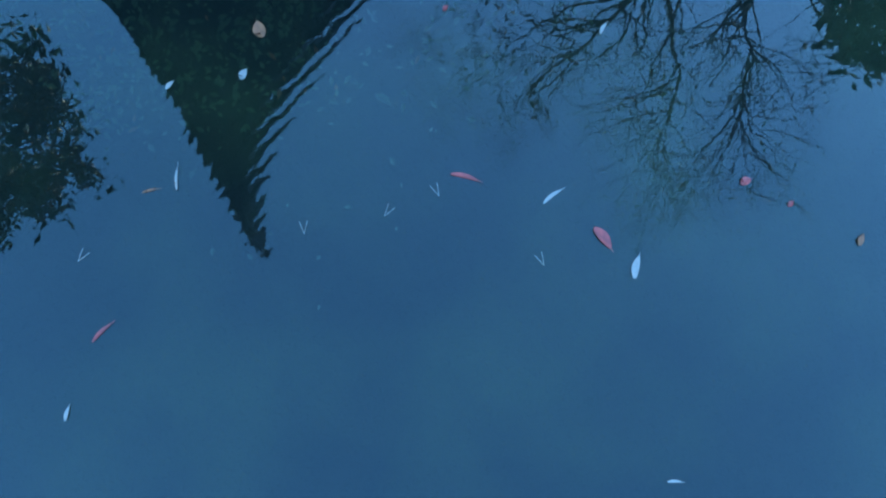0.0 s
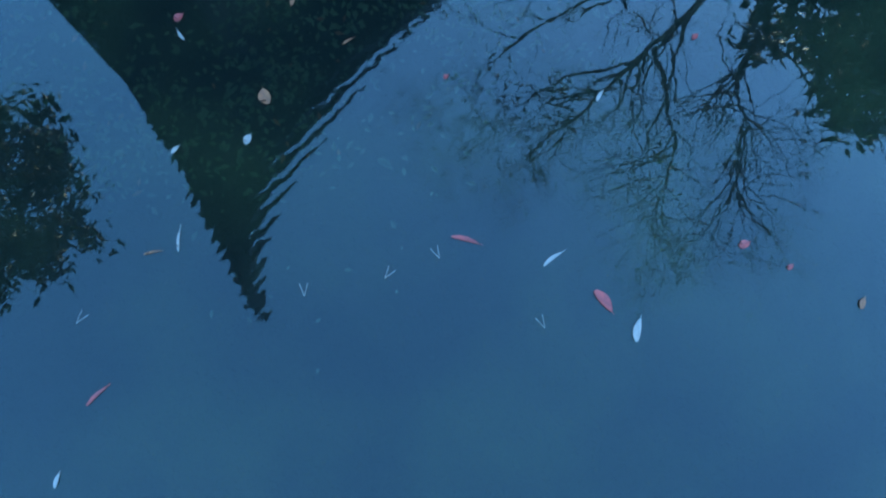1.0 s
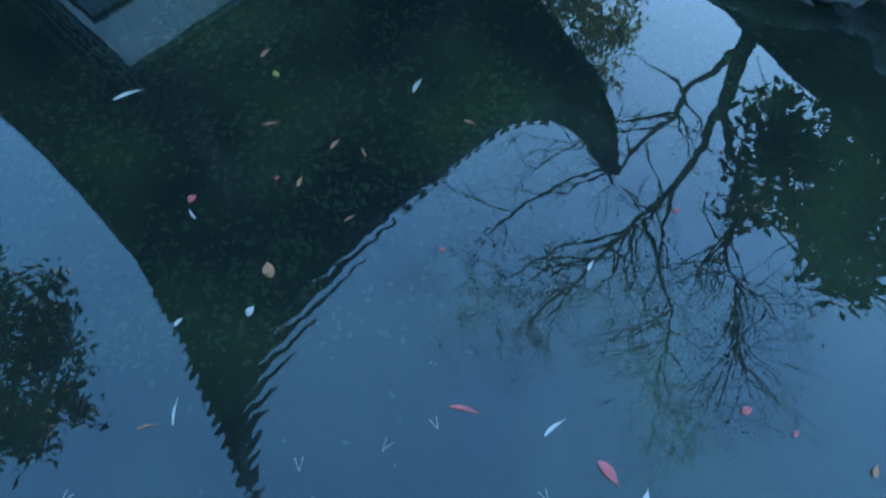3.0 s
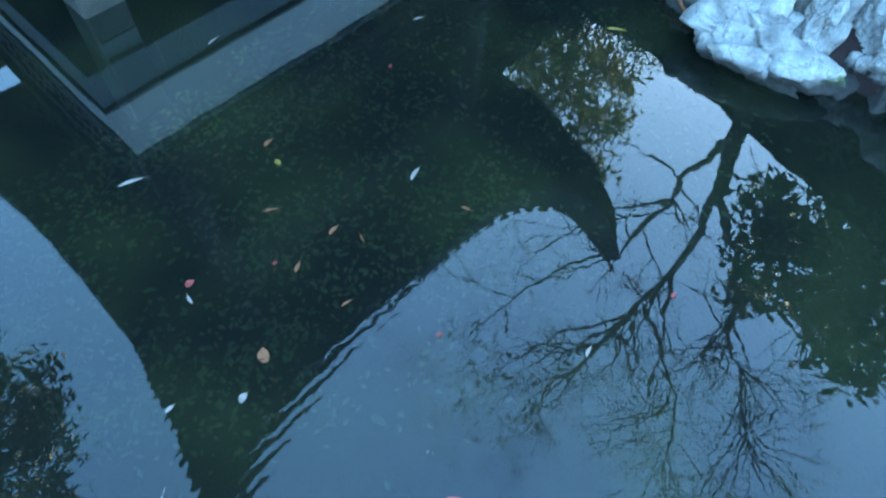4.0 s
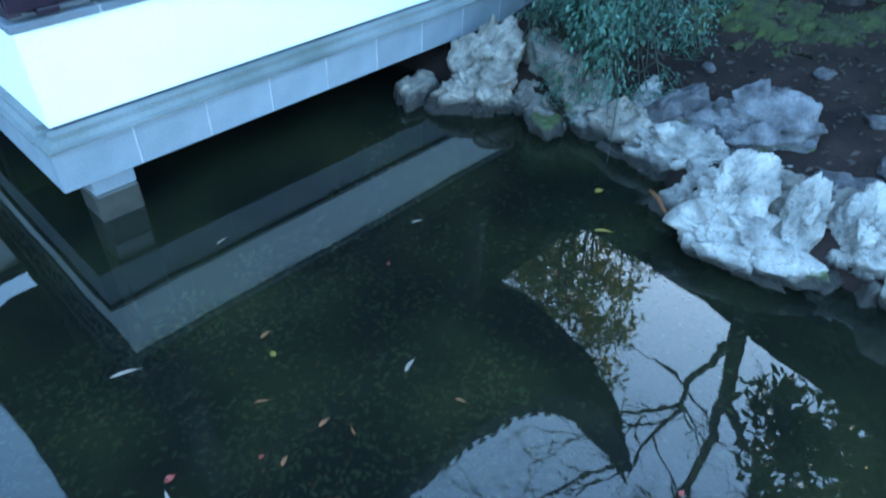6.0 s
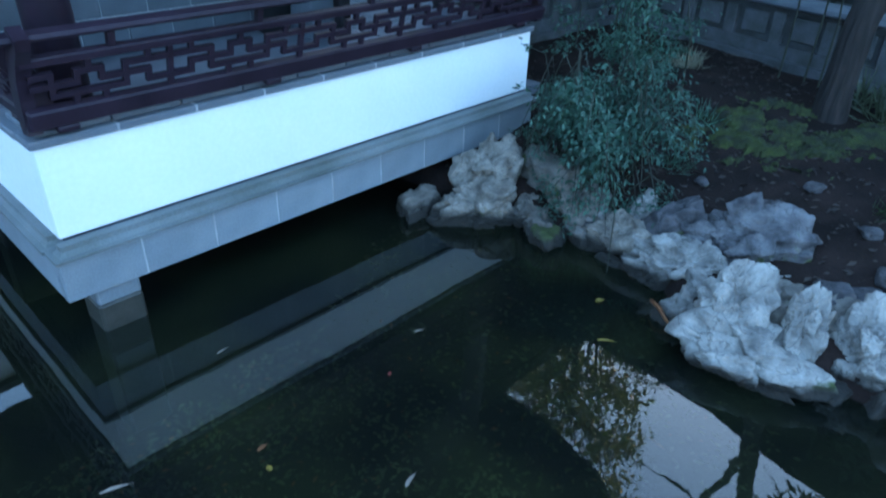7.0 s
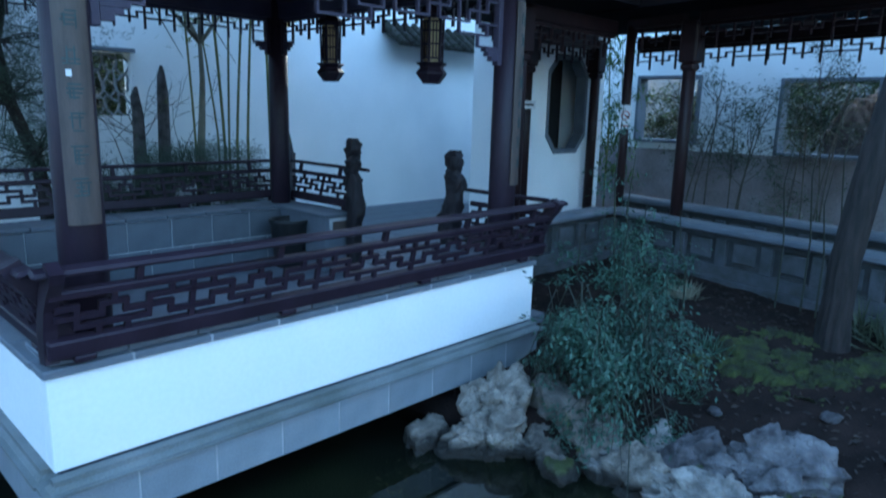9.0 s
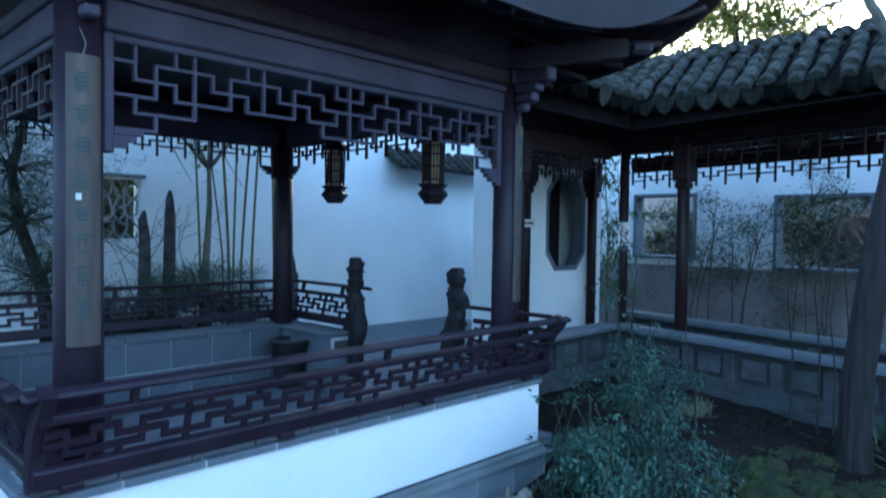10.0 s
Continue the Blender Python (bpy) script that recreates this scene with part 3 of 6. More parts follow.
FASCIA = material("dark_purple_eave_board", (0.024, 0.018, 0.026), 0.65, (0.015, 0.011, 0.016), 4, 80, 0.08, spec=0.3)
roof = thing("pavilion_roof", "dark tiled hipped pavilion roof with steeply upturned corners", "roof")
for side in range(4):
    bm = bmesh.new()
    nu, nv = 72, 16
    top = [[bm.verts.new(roof_point(side, -1 + 2 * i / nu, j / nv)) for i in range(nu + 1)] for j in range(nv + 1)]
    low = [[bm.verts.new(roof_point(side, -1 + 2 * i / nu, j / nv, 0.09)) for i in range(nu + 1)] for j in range(nv + 1)]
    for g, flip in ((top, False), (low, True)):
        for j in range(nv):
            for i in range(nu):
                q = (g[j][i], g[j][i + 1], g[j + 1][i + 1], g[j + 1][i])
                bm.faces.new(q[::-1] if flip else q)
    for i in range(nu):
        bm.faces.new((low[0][i], low[0][i + 1], top[0][i + 1], top[0][i]))
    bmesh.ops.remove_doubles(bm, verts=bm.verts, dist=0.0005)
    part("roof_slope", bm, WOOD, roof, "", True)
    bm = bmesh.new()
    sweep(bm, [eave(side, -1 + i / 24, 0.02) - Vector((0, 0, 0.03)) for i in range(49)], rect(0.03, 0.20))
    part("fascia", bm, FASCIA, roof)
    bm = bmesh.new()      # rows of cover tiles and their drip ends
    rows = 30
    for i in range(rows + 1):
        u = -0.985 + 1.97 * i / rows
        tube(bm, [roof_point(side, u, v, -0.02) for v in (0, 0.04, 0.08, 0.13, 0.2, 0.35, 0.5, 0.65, 0.8, 0.97)], [0.055] * 9 + [0.03], 6)
    tagged(part("tile_rows", bm, TILE, roof), kind="stuff")
    bm = bmesh.new()
    for i in range(rows):
        u = -0.985 + 1.97 * (i + 0.5) / rows
        e, f, g = eave(side, u - 0.022, 0.045), eave(side, u + 0.022, 0.045), eave(side, u, 0.05)
        vs = [bm.verts.new(p) for p in (e + Vector((0, 0, 0.13)), e + Vector((0, 0, 0.09)), g + Vector((0, 0, 0.03)), f + Vector((0, 0, 0.09)), f + Vector((0, 0, 0.13)))]
        bm.faces.new(vs)
    bmesh.ops.solidify(bm, geom=list(bm.faces), thickness=0.012)
    tagged(part("drip_tiles", bm, TILE, roof), kind="stuff")
    corner = roof_point(side, 1.0, 0.0)
    bm = bmesh.new()
    sweep(bm, [roof_point(side, 1.0, v, -0.06) for v in (-0.02, 0.02, 0.05, 0.09, 0.14, 0.2, 0.3, 0.45, 0.6, 0.8, 1.0)], rect(0.12, 0.13))
    bm.verts.ensure_lookup_table()
    for k, f in ((0, 0.8), (4, 0.5), (8, 0.2)):      # the ridge thins towards the upturned tip
        mid = sum((bm.verts[k + j].co for j in range(4)), Vector()) / 4
        for j in range(4):
            bm.verts[k + j].co = bm.verts[k + j].co.lerp(mid, f)
    part("hip_ridge", bm, TILE, roof)
    bm = bmesh.new()
    a = roof_point(side, 1.0, 0.46, 0.16)
    sweep(bm, [a, roof_point(side, 1.0, 0.25, 0.15), roof_point(side, 1.0, 0.12, 0.13), roof_point(side, 1.0, 0.04, 0.12)], rect(0.10, 0.12))
    part("hip_rafter", bm, WOOD, roof)
    for i in range(17):
        u = -0.8 + 0.1 * i
        bm = bmesh.new()
        tube(bm, [roof_point(side, u, v, 0.125) for v in (0.01, 0.05, 0.1, 0.2, 0.3, 0.44)], 0.034, 6)
        part("rafter", bm, WOOD, roof)
for (cx, cy), sx, sy in ((CA, -1, -1), (CB, 1, -1)):
    bm = bmesh.new()
    sweep(bm, [(cx, cy, 3.36), (cx + 0.4 * sx, cy + 0.4 * sy, 3.42), (cx + 0.62 * sx, cy + 0.62 * sy, 3.455)], rect(0.10, 0.13))
    part("corner_beam", bm, WOOD, roof)
    bm = box(bmesh.new(), (-0.05, -0.09, -0.05), (0.05, 0.08, 0.05), None, 0.03)
    bmesh.ops.transform(bm, matrix=pose(cx + 0.69 * sx, cy + 0.69 * sy, 3.46, 0, 0, 45 * sx), verts=bm.verts)
    part("beam_nose", bm, BEAM, roof, "grey-painted nose of the corner beam")
bm = bmesh.new()
sweep(bm, [(RCX - 0.62, RCY, 5.36), (RCX, RCY, 5.33), (RCX + 0.62, RCY, 5.36)], rect(0.18, 0.24))
part("ridge", bm, TILE, roof)
part("ceiling_board", boxes(((0.98, 3.19, 3.28), (3.88, 6.18, 3.31))), WOOD, roof)


# ---------------- covered walk: two legs round the planted bank ----------------
WALK_FLOOR = 0.48
K = Vector((KX, KY, 0))
A0 = Vector((4.45, KY, 0))


def leg(a, b, width, first_post, pitch, panels, name):
    """One leg of the walk from a to b, its pond side on the line a-b and its width to the far side."""
    d = (b - a).normalized()
    side = Vector((-d.y, d.x, 0))
    if side.dot(Vector((1, 1, 0))) < 0:
        side = -side
    length = (b - a).length
    m = Matrix((( d.x, side.x, 0, a.x), (d.y, side.y, 0, a.y), (0, 0, 1, 0), (0, 0, 0, 1)))
    base = structure("walk_floor_" + name, box(bmesh.new(), (0, 0.0, 0.05), (length, width, WALK_FLOOR)), BRICK, "grey stone paved floor of the covered walk", "floor")
    base.matrix_basis = m
    kerb = structure("kerb_" + name, box(bmesh.new(), (0, -0.07, 0.30), (length, -0.002, WALK_FLOOR + 0.02), None, 0.01), AGED, "weathered stone kerb along the covered walk", "kerb")
    kerb.matrix_basis = m
    return m, length, d, side


# darker copy of AGED: shade under the coping and in recesses put into colour
SHADED = material("shaded_mossy_stone", (0.052, 0.054, 0.058), 0.9, (0.027, 0.029, 0.028), 6, 80, 0.3, island=0.2)


def balustrade(m, length, n, y, label, group):
    b = thing("balustrade", label, "balustrade", group)
    b.matrix_basis = m
    z0 = WALK_FLOOR + 0.012
    w = length / n
    part("coping", box(bmesh.new(), (-0.06, y - 0.13, 0.935), (length + 0.06, y + 0.13, 1.01), None, 0.02), COPING, b, "smooth pale stone coping")
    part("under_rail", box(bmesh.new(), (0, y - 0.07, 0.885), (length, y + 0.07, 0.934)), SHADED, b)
    part("base_rail", box(bmesh.new(), (0, y - 0.07, z0), (length, y + 0.07, z0 + 0.12)), AGED, b)
    for i in range(n + 1):
        part("post", box(bmesh.new(), (i * w - 0.06, y - 0.075, z0 + 0.121), (i * w + 0.06, y + 0.075, 0.884), None, 0.006), AGED, b)
    for i in range(n):
        x0, x1 = i * w + 0.061, (i + 1) * w - 0.061
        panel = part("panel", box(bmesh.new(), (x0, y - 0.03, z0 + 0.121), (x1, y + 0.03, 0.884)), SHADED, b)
        part("panel_frame", boxes(((x0 + 0.06, y - 0.05, z0 + 0.17), (x1 - 0.06, y - 0.031, 0.86)), bevel=0.01), AGED, panel, "pale raised stone tablet")
    return b


WW = 1.28
m1, len1, d1, s1 = leg(A0, K, WW, 0, 0, 5, "north")
END = K + RD * 7.5
m2, len2, d2, s2 = leg(K, END, WW, 0, 0, 15, "east")
structure("walk_floor_corner", boxes(((KX + 0.002, KY + 0.30, 0.05), (KX + WW + 0.35, KY + WW, WALK_FLOOR - 0.004))), BRICK, "grey stone paved floor where the walk turns", "floor")
court = structure("court_paving", boxes(((4.32, 5.40, 0.30), (6.88, 8.44, 0.520)), ((6.882, 6.22, 0.30), (8.95, 8.44, 0.520))), JOINT, "grey stone paving of the small court behind the pavilion", "paving")
slab_mesh = None
for i in range(11):
    for j in range(8):
        x, y = 4.34 + 0.42 * i + (0.21 if j % 2 else 0.0), 5.42 + 0.375 * j
        if x > 8.5 or (x > 6.44 and y < 6.24):
            continue
        slab = part("paving_slab", box(bmesh.new(), (0, 0, 0), (0.412, 0.367, 0.016), None, 0.004), BRICK, court) if slab_mesh is None else new("paving_slab", slab_mesh)
        slab.parent, slab_mesh = court, slab.data
        slab.location = (x, y, 0.521)
balustrade(m1, len1 - 0.10, 5, 0.08, "weathered grey stone balustrade with recessed panels along the walk", "stone balustrades")
balustrade(m2, len2, 15, 0.08, "weathered grey stone balustrade with recessed panels along the planted bank", "stone balustrades")
balustrade(m2 @ Matrix.Translation((-0.9, 0, 0)), len2 + 0.9, 16, WW - 0.08, "weathered grey stone balustrade on the far side of the walk", "stone balustrades")


def walk_post(x, y, r=0.068):
    c = thing("walk_post", "slim dark red-brown timber post of the covered walk", "column", "walk posts", (x, y, WALK_FLOOR))
    bm = bmesh.new()
    tube(bm, [(0, 0, 0.04), (0, 0, 2.62)], r, 16)
    part("shaft", bm, REDWOOD, c, "", True)
    bm = bmesh.new()
    tube(bm, [(0, 0, 0), (0, 0, 0.05)], [r + 0.05, r + 0.03], 16)
    part("plinth", bm, STONE, c, "", True)
    if r < 0.06:
        return c
    bm = bmesh.new()
    box(bm, (-0.10, -0.10, 2.18), (0.10, 0.10, 2.61), None, 0.02)
    box(bm, (-0.08, -0.08, 2.10), (0.08, 0.08, 2.179), None, 0.02)
    part("bracket_block", bm, REDWOOD, c)
    return c


REDWOOD = material("dark_red_lacquer", (0.030, 0.013, 0.014), 0.5, (0.017, 0.008, 0.009), 5, 90, 0.06, spec=0.25, stretch=(1, 1, 0.2))
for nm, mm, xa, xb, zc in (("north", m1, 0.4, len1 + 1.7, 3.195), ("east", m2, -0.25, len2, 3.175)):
    ce = structure("ceiling_" + nm, box(bmesh.new(), (xa, -0.46, zc), (xb, WW + 0.46, zc + 0.014)), SOFFIT_SHADE, "dark boarded ceiling of the covered walk", "ceiling")
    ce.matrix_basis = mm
p2 = lambda s, o: K + d2 * s + s2 * o
for s in (0.73, 3.5, 6.0):
    walk_post(*p2(s, 0.24)[:2])
    if s > 1:
        walk_post(*p2(s, WW - 0.10)[:2])
walk_post(7.36, 4.16, 0.055)
walk_post(6.93, 5.32)
walk_post(8.50, 5.32)
walk_post(5.35, KY + 0.1)


def hanging(m, length, y, steps, z0=2.70, h=0.22):
    la = thing("hanging_lattice", "dark hanging timber fret lattice under the walk's eave", "lattice panel", "walk lattices")
    la.matrix_basis = m
    part("frame_rail", box(bmesh.new(), (0, y - 0.02, z0 + h), (length, y + 0.02, z0 + h + 0.04)), REDWOOD, la)
    part("head_beam", box(bmesh.new(), (0, y - 0.05, z0 + h + 0.041), (length, y + 0.05, z0 + h + 0.19), None, 0.01), REDWOOD, la)
    fret(la, length, h, length / steps, 4, 8, 0.0, Matrix.Translation((0, y, z0)), 0.016, 0.03, REDWOOD, WALK_FRET)


hanging(m2 @ Matrix.Translation((0.83, 0, 0)), 2.57, 0.24, 26, 2.81)
hanging(m2 @ Matrix.Translation((3.60, 0, 0)), 2.30, 0.24, 24, 2.81)
hanging(m2 @ Matrix.Translation((-0.16, 0, 0)), 0.79, 0.24, 8, 2.81)
hanging(m2 @ Matrix.Translation((-0.85, 0, 0)), 1.85, WW - 0.10, 18, 2.68)
hanging(m2 @ Matrix.Translation((1.02, 0, 0)), 2.36, WW - 0.10, 24, 2.68)
hanging(m1 @ Matrix.Translation((1.0, 0, 0)), 1.6, 0.10, 16, 2.72)
hanging(Matrix.Translation((6.98, 5.32, 0)), 1.46, 0.0, 16, 2.74)


def leaf_mesh(places, mat, name, parent, label="", fold=0.25, shape=0.34):
    """Many small folded leaves. places: (x, y, z, length, heading, droop, roll)."""
    n = len(places)
    a = np.array(places, dtype=float)
    base = np.array([(0, 0, 0), (0.45, shape * 0.5, fold * 0.2), (1, 0, 0), (0.45, -shape * 0.5, fold * 0.2), (0.5, 0, -fold * 0.1)])
    ln, hd, dr, rl = a[:, 3], a[:, 4], a[:, 5], a[:, 6]
    pts = base[None] * ln[:, None, None]
    cr, sr = np.cos(rl)[:, None], np.sin(rl)[:, None]
    y, z = pts[..., 1] * cr - pts[..., 2] * sr, pts[..., 1] * sr + pts[..., 2] * cr
    cd, sd = np.cos(dr)[:, None], np.sin(dr)[:, None]
    x, z = pts[..., 0] * cd - z * sd, pts[..., 0] * sd + z * cd
    ch, sh = np.cos(hd)[:, None], np.sin(hd)[:, None]
    x, y = x * ch - y * sh, x * sh + y * ch
    v = np.stack((x + a[:, 0:1], y + a[:, 1:2], z + a[:, 2:3]), -1).reshape(-1, 3)
    k = np.arange(n) * 5
    faces = np.concatenate([np.stack((k, k + 4, k + 1), 1), np.stack((k + 4, k + 2, k + 1), 1), np.stack((k, k + 3, k + 4), 1), np.stack((k + 3, k + 2, k + 4), 1)])
    me = bpy.data.meshes.new(name)
    me.from_pydata(v.tolist(), [], faces.tolist())
    me.materials.append(mat)
    ob = new(name, me)
    ob.parent = parent
    if label:
        ob["label"] = label
    return ob


def walk_roof(m, length, x0, x1, label, z_e, z_c):
    """A rounded tiled roof over a leg; x runs along it, y across."""
    r = thing("walk_roof", label, "roof", "walk roofs")
    r.matrix_basis = m
    mid, half = WW / 2, WW / 2 + 0.50
    prof = []
    for i in range(13):
        q = -1 + i / 6
        prof.append((mid + q * half, z_e + (z_c - z_e) * (1 - abs(q) ** 1.45)))
    bm = bmesh.new()
    rows = [[bm.verts.new((x, y, z + dz)) for y, z in prof] for dz in (0, -0.07) for x in (x0, x1)]
    for a, b in ((rows[0], rows[1]), (rows[3], rows[2])):
        for i in range(12):
            bm.faces.new((a[i], b[i], b[i + 1], a[i + 1]))
    for a, b in ((rows[0], rows[2]), (rows[3], rows[1])):
        for i in range(12):
            bm.faces.new((a[i], a[i + 1], b[i + 1], b[i]))
    for k in (0, 12):
        bm.faces.new((rows[0][k], rows[1][k], rows[3][k], rows[2][k]))
    bmesh.ops.recalc_face_normals(bm, faces=bm.faces)
    part("roof_deck", bm, SOFFIT_SHADE, r)
    part("eave_board", box(bmesh.new(), (x0, mid - half + 0.09, z_e - 0.24), (x1, mid - half + 0.115, z_e + 0.0)), SOFFIT_SHADE, r)
    n = int((x1 - x0) / 0.215)
    rnd = random.Random(int(length * 7))

    def across(t):
        i = min(11, int(t * 12))
        f = t * 12 - i
        (ya, za), (yb, zb) = prof[i], prof[i + 1]
        return ya + (yb - ya) * f, za + (zb - za) * f
    cover = []
    for variant in range(5):
        bm = bmesh.new()
        steps = 15
        for k in range(steps):
            t0, t1 = k / steps - 0.012, (k + 1) / steps + 0.006
            t0, t1 = max(0, t0), min(0.9999, t1)
            ya, za = across(t0)
            yb, zb = across(t1)
            lift = 0.0 if k < steps / 2 else 0.034
            lift2 = 0.034 if k < steps / 2 else 0.0
            ra, rb = [], []
            w = 0.076 + rnd.uniform(-0.014, 0.014)
            o = rnd.uniform(-0.022, 0.022)
            lift, lift2 = lift + rnd.uniform(-0.012, 0.026), lift2 + rnd.uniform(-0.012, 0.026)
            for j in range(6):
                ang = math.pi * j / 5
                ra.append(bm.verts.new((o + w * math.cos(ang), ya, za + lift2 + 0.01 + 0.075 * math.sin(ang))))
                rb.append(bm.verts.new((o + w * math.cos(ang), yb, zb + lift + 0.01 + 0.075 * math.sin(ang))))
            for j in range(5):
                bm.faces.new((ra[j], ra[j + 1], rb[j + 1], rb[j]))
            bm.faces.new(ra)
            bm.faces.new(rb[::-1])
        bmesh.ops.recalc_face_normals(bm, faces=bm.faces)
        me = bpy.data.meshes.new("tile_row")
        bm.to_mesh(me)
        bm.free()
        me.materials.append(TILE)
        cover.append(me)
    bm = bmesh.new()
    outline = [(-0.098, 0.05), (-0.103, 0.0), (-0.09, -0.055), (-0.055, -0.10), (0.0, -0.135), (0.055, -0.10), (0.09, -0.055), (0.103, 0.0), (0.098, 0.05), (0.06, 0.03), (0.0, 0.02), (-0.06, 0.03)]
    bm.faces.new([bm.verts.new((x, 0, z)) for x, z in outline])
    bmesh.ops.solidify(bm, geom=list(bm.faces), thickness=0.016)
    bmesh.ops.recalc_face_normals(bm, faces=bm.faces)
    drip = bpy.data.meshes.new("drip_tile")
    bm.to_mesh(drip)
    bm.free()
    drip.materials.append(TILE)
    for i in range(n + 1):
        x = x0 + 0.1 + 0.215 * i
        if x > x1 - 0.02:
            break
        o = new("tile_row", cover[rnd.randrange(5)])
        o.parent = r
        o.location = (x, 0, rnd.uniform(-0.008, 0.008))
        for y, turn in ((mid - half - 0.06, 0), (mid + half + 0.06, math.pi)):
            q = new("drip_tile", drip)
            q.parent = r
            q.matrix_basis = Matrix.Translation((x + 0.107, y, z_e + 0.01)) @ Matrix.Rotation(turn, 4, "Z") @ Matrix.Rotation(radians(14 + rnd.uniform(-5, 5)), 4, "X")
    lump, leaf = [], []
    for k in range(int(260 * (x1 - x0))):
        t = rnd.random() * 0.62
        y, z = across(t)
        x = rnd.uniform(x0, x1)
        crest = abs(((x - x0 - 0.1) / 0.215 + 0.5) % 1 - 0.5)
        h = z + (0.08 if crest < 0.2 else 0.035)
        (lump if rnd.random() < 0.45 else leaf).append((x, y, h, rnd.uniform(0.02, 0.06), rnd.uniform(0, 6.28), rnd.uniform(-0.2, 0.7), rnd.uniform(-0.6, 0.6)))
    tagged(leaf_mesh(lump, MOSS, "moss_tufts", r, "dull green moss caught between the tiles", 0.5, 0.9), kind="stuff")
    tagged(leaf_mesh(leaf, ROOF_LEAF, "fallen_leaves", r, "brown fallen leaves caught between the tiles", 0.3, 0.45), kind="stuff")
    return r


walk_roof(m1, len1, 0.35, len1 + 1.75, "mossy grey tiled roof of the covered walk beside the pavilion", 3.45, 4.13)
m2_roof = Matrix(((0.05, 0.99875, 0, 7.055), (-0.99875, 0.05, 0, 4.13), (0, 0, 1, 0), (0, 0, 0, 1)))
walk_roof(m2_roof, len2, -1.30, len2, "mossy grey tiled roof of the covered walk with lobed drip tiles", 3.43, 4.14)

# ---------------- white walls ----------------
# near-black colour stands in for the unlit room behind the octagon window
ROOM_SHADE = material("painted_room_shade", (0.02, 0.02, 0.022), 0.9, None, 3, 30, 0.0)


def wall_with_holes(name, m, length, z0, z1, holes, thick, label):
    """A wall in the x-z plane of m. holes: (x0, x1, z0, z1)."""
    xs = sorted({0.0, length, *[h[0] for h in holes], *[h[1] for h in holes]})
    zs = sorted({z0, z1, *[h[2] for h in holes], *[h[3] for h in holes]})
    bm = bmesh.new()
    for xa, xb in zip(xs, xs[1:]):
        for za, zb in zip(zs, zs[1:]):
            cx, cz = (xa + xb) / 2, (za + zb) / 2
            if not any(h[0] < cx < h[1] and h[2] < cz < h[3] for h in holes):
                box(bm, (xa, 0, za), (xb, thick, zb))
    bmesh.ops.remove_doubles(bm, verts=bm.verts, dist=0.0001)
    seen = {}
    for f in list(bm.faces):
        key = tuple(round(c, 4) for c in f.calc_center_median())
        if key in seen:
            bm.faces.remove(f)
            if seen[key].is_valid:
                bm.faces.remove(seen[key])
        else:
            seen[key] = f
    ob = structure(name, bm, PLASTER, label, "wall")
    ob.matrix_basis = m
    return ob


def octagon_wall():
    """The white wall with its tall eight-sided window."""
    bm = bmesh.new()
    x0, x1, z0, z1 = 6.97, 8.80, 0.40, 3.30
    c, hw, hz, cut = (7.98, 2.21), 0.47, 0.665, 0.21
    octa = [(-hw, -hz + cut * 1.1), (-hw + cut, -hz), (hw - cut, -hz), (hw, -hz + cut * 1.1), (hw, hz - cut * 1.1), (hw - cut, hz), (-hw + cut, hz), (-hw, hz - cut * 1.1)]
    octa = [(c[0] + a, c[1] + b) for a, b in octa]
    outer = [(x0, octa[0][1]), (octa[1][0], z0), (octa[2][0], z0), (x1, octa[3][1]), (x1, octa[4][1]), (octa[5][0], z1), (octa[6][0], z1), (x0, octa[7][1])]
    corners = {0: (x0, z0), 2: (x1, z0), 4: (x1, z1), 6: (x0, z1)}
    for y in (5.42, 5.57):
        for i in range(8):
            j = (i + 1) % 8
            pts = [octa[i], outer[i]] + ([corners[i]] if i in corners else []) + [outer[j], octa[j]]
            bm.faces.new([bm.verts.new((a, y, b)) for a, b in pts])
    for i in range(8):
        a, b = octa[i], octa[(i + 1) % 8]
        bm.faces.new([bm.verts.new(p) for p in ((a[0], 5.42, a[1]), (b[0], 5.42, b[1]), (b[0], 5.57, b[1]), (a[0], 5.57, a[1]))])
    box(bm, (x0 - 0.001, 5.42, z0), (x0, 5.57, z1))
    box(bm, (x1, 5.42, z0), (x1 + 0.001, 5.57, z1))
    bmesh.ops.remove_doubles(bm, verts=bm.verts, dist=0.0005)
    bmesh.ops.recalc_face_normals(bm, faces=bm.faces)
    structure("wall_octagon", bm, PLASTER, "white limewashed wall with an eight-sided window opening", "wall")
    fr = thing("octagon_window", "tall eight-sided dark brick window frame in the white wall", "window")
    for i in range(8):
        a, b = Vector((octa[i][0], 0, octa[i][1])), Vector((octa[(i + 1) % 8][0], 0, octa[(i + 1) % 8][1]))
        cc = Vector((c[0], 0, c[1]))
        bm = bmesh.new()
        ai, bi = cc + (a - cc) * 0.90, cc + (b - cc) * 0.90
        ring = [(a.x, a.z), (b.x, b.z), (bi.x, bi.z), (ai.x, ai.z)]
        lo = [bm.verts.new((p, 5.405, q)) for p, q in ring]
        hi = [bm.verts.new((p, 5.575, q)) for p, q in ring]
        bm.faces.new(lo[::-1])
        bm.faces.new(hi)
        for k in range(4):
            bm.faces.new((lo[k], lo[(k + 1) % 4], hi[(k + 1) % 4], hi[k]))
        bmesh.ops.recalc_face_normals(bm, faces=bm.faces)
        part("frame_side", bm, COPING, fr)


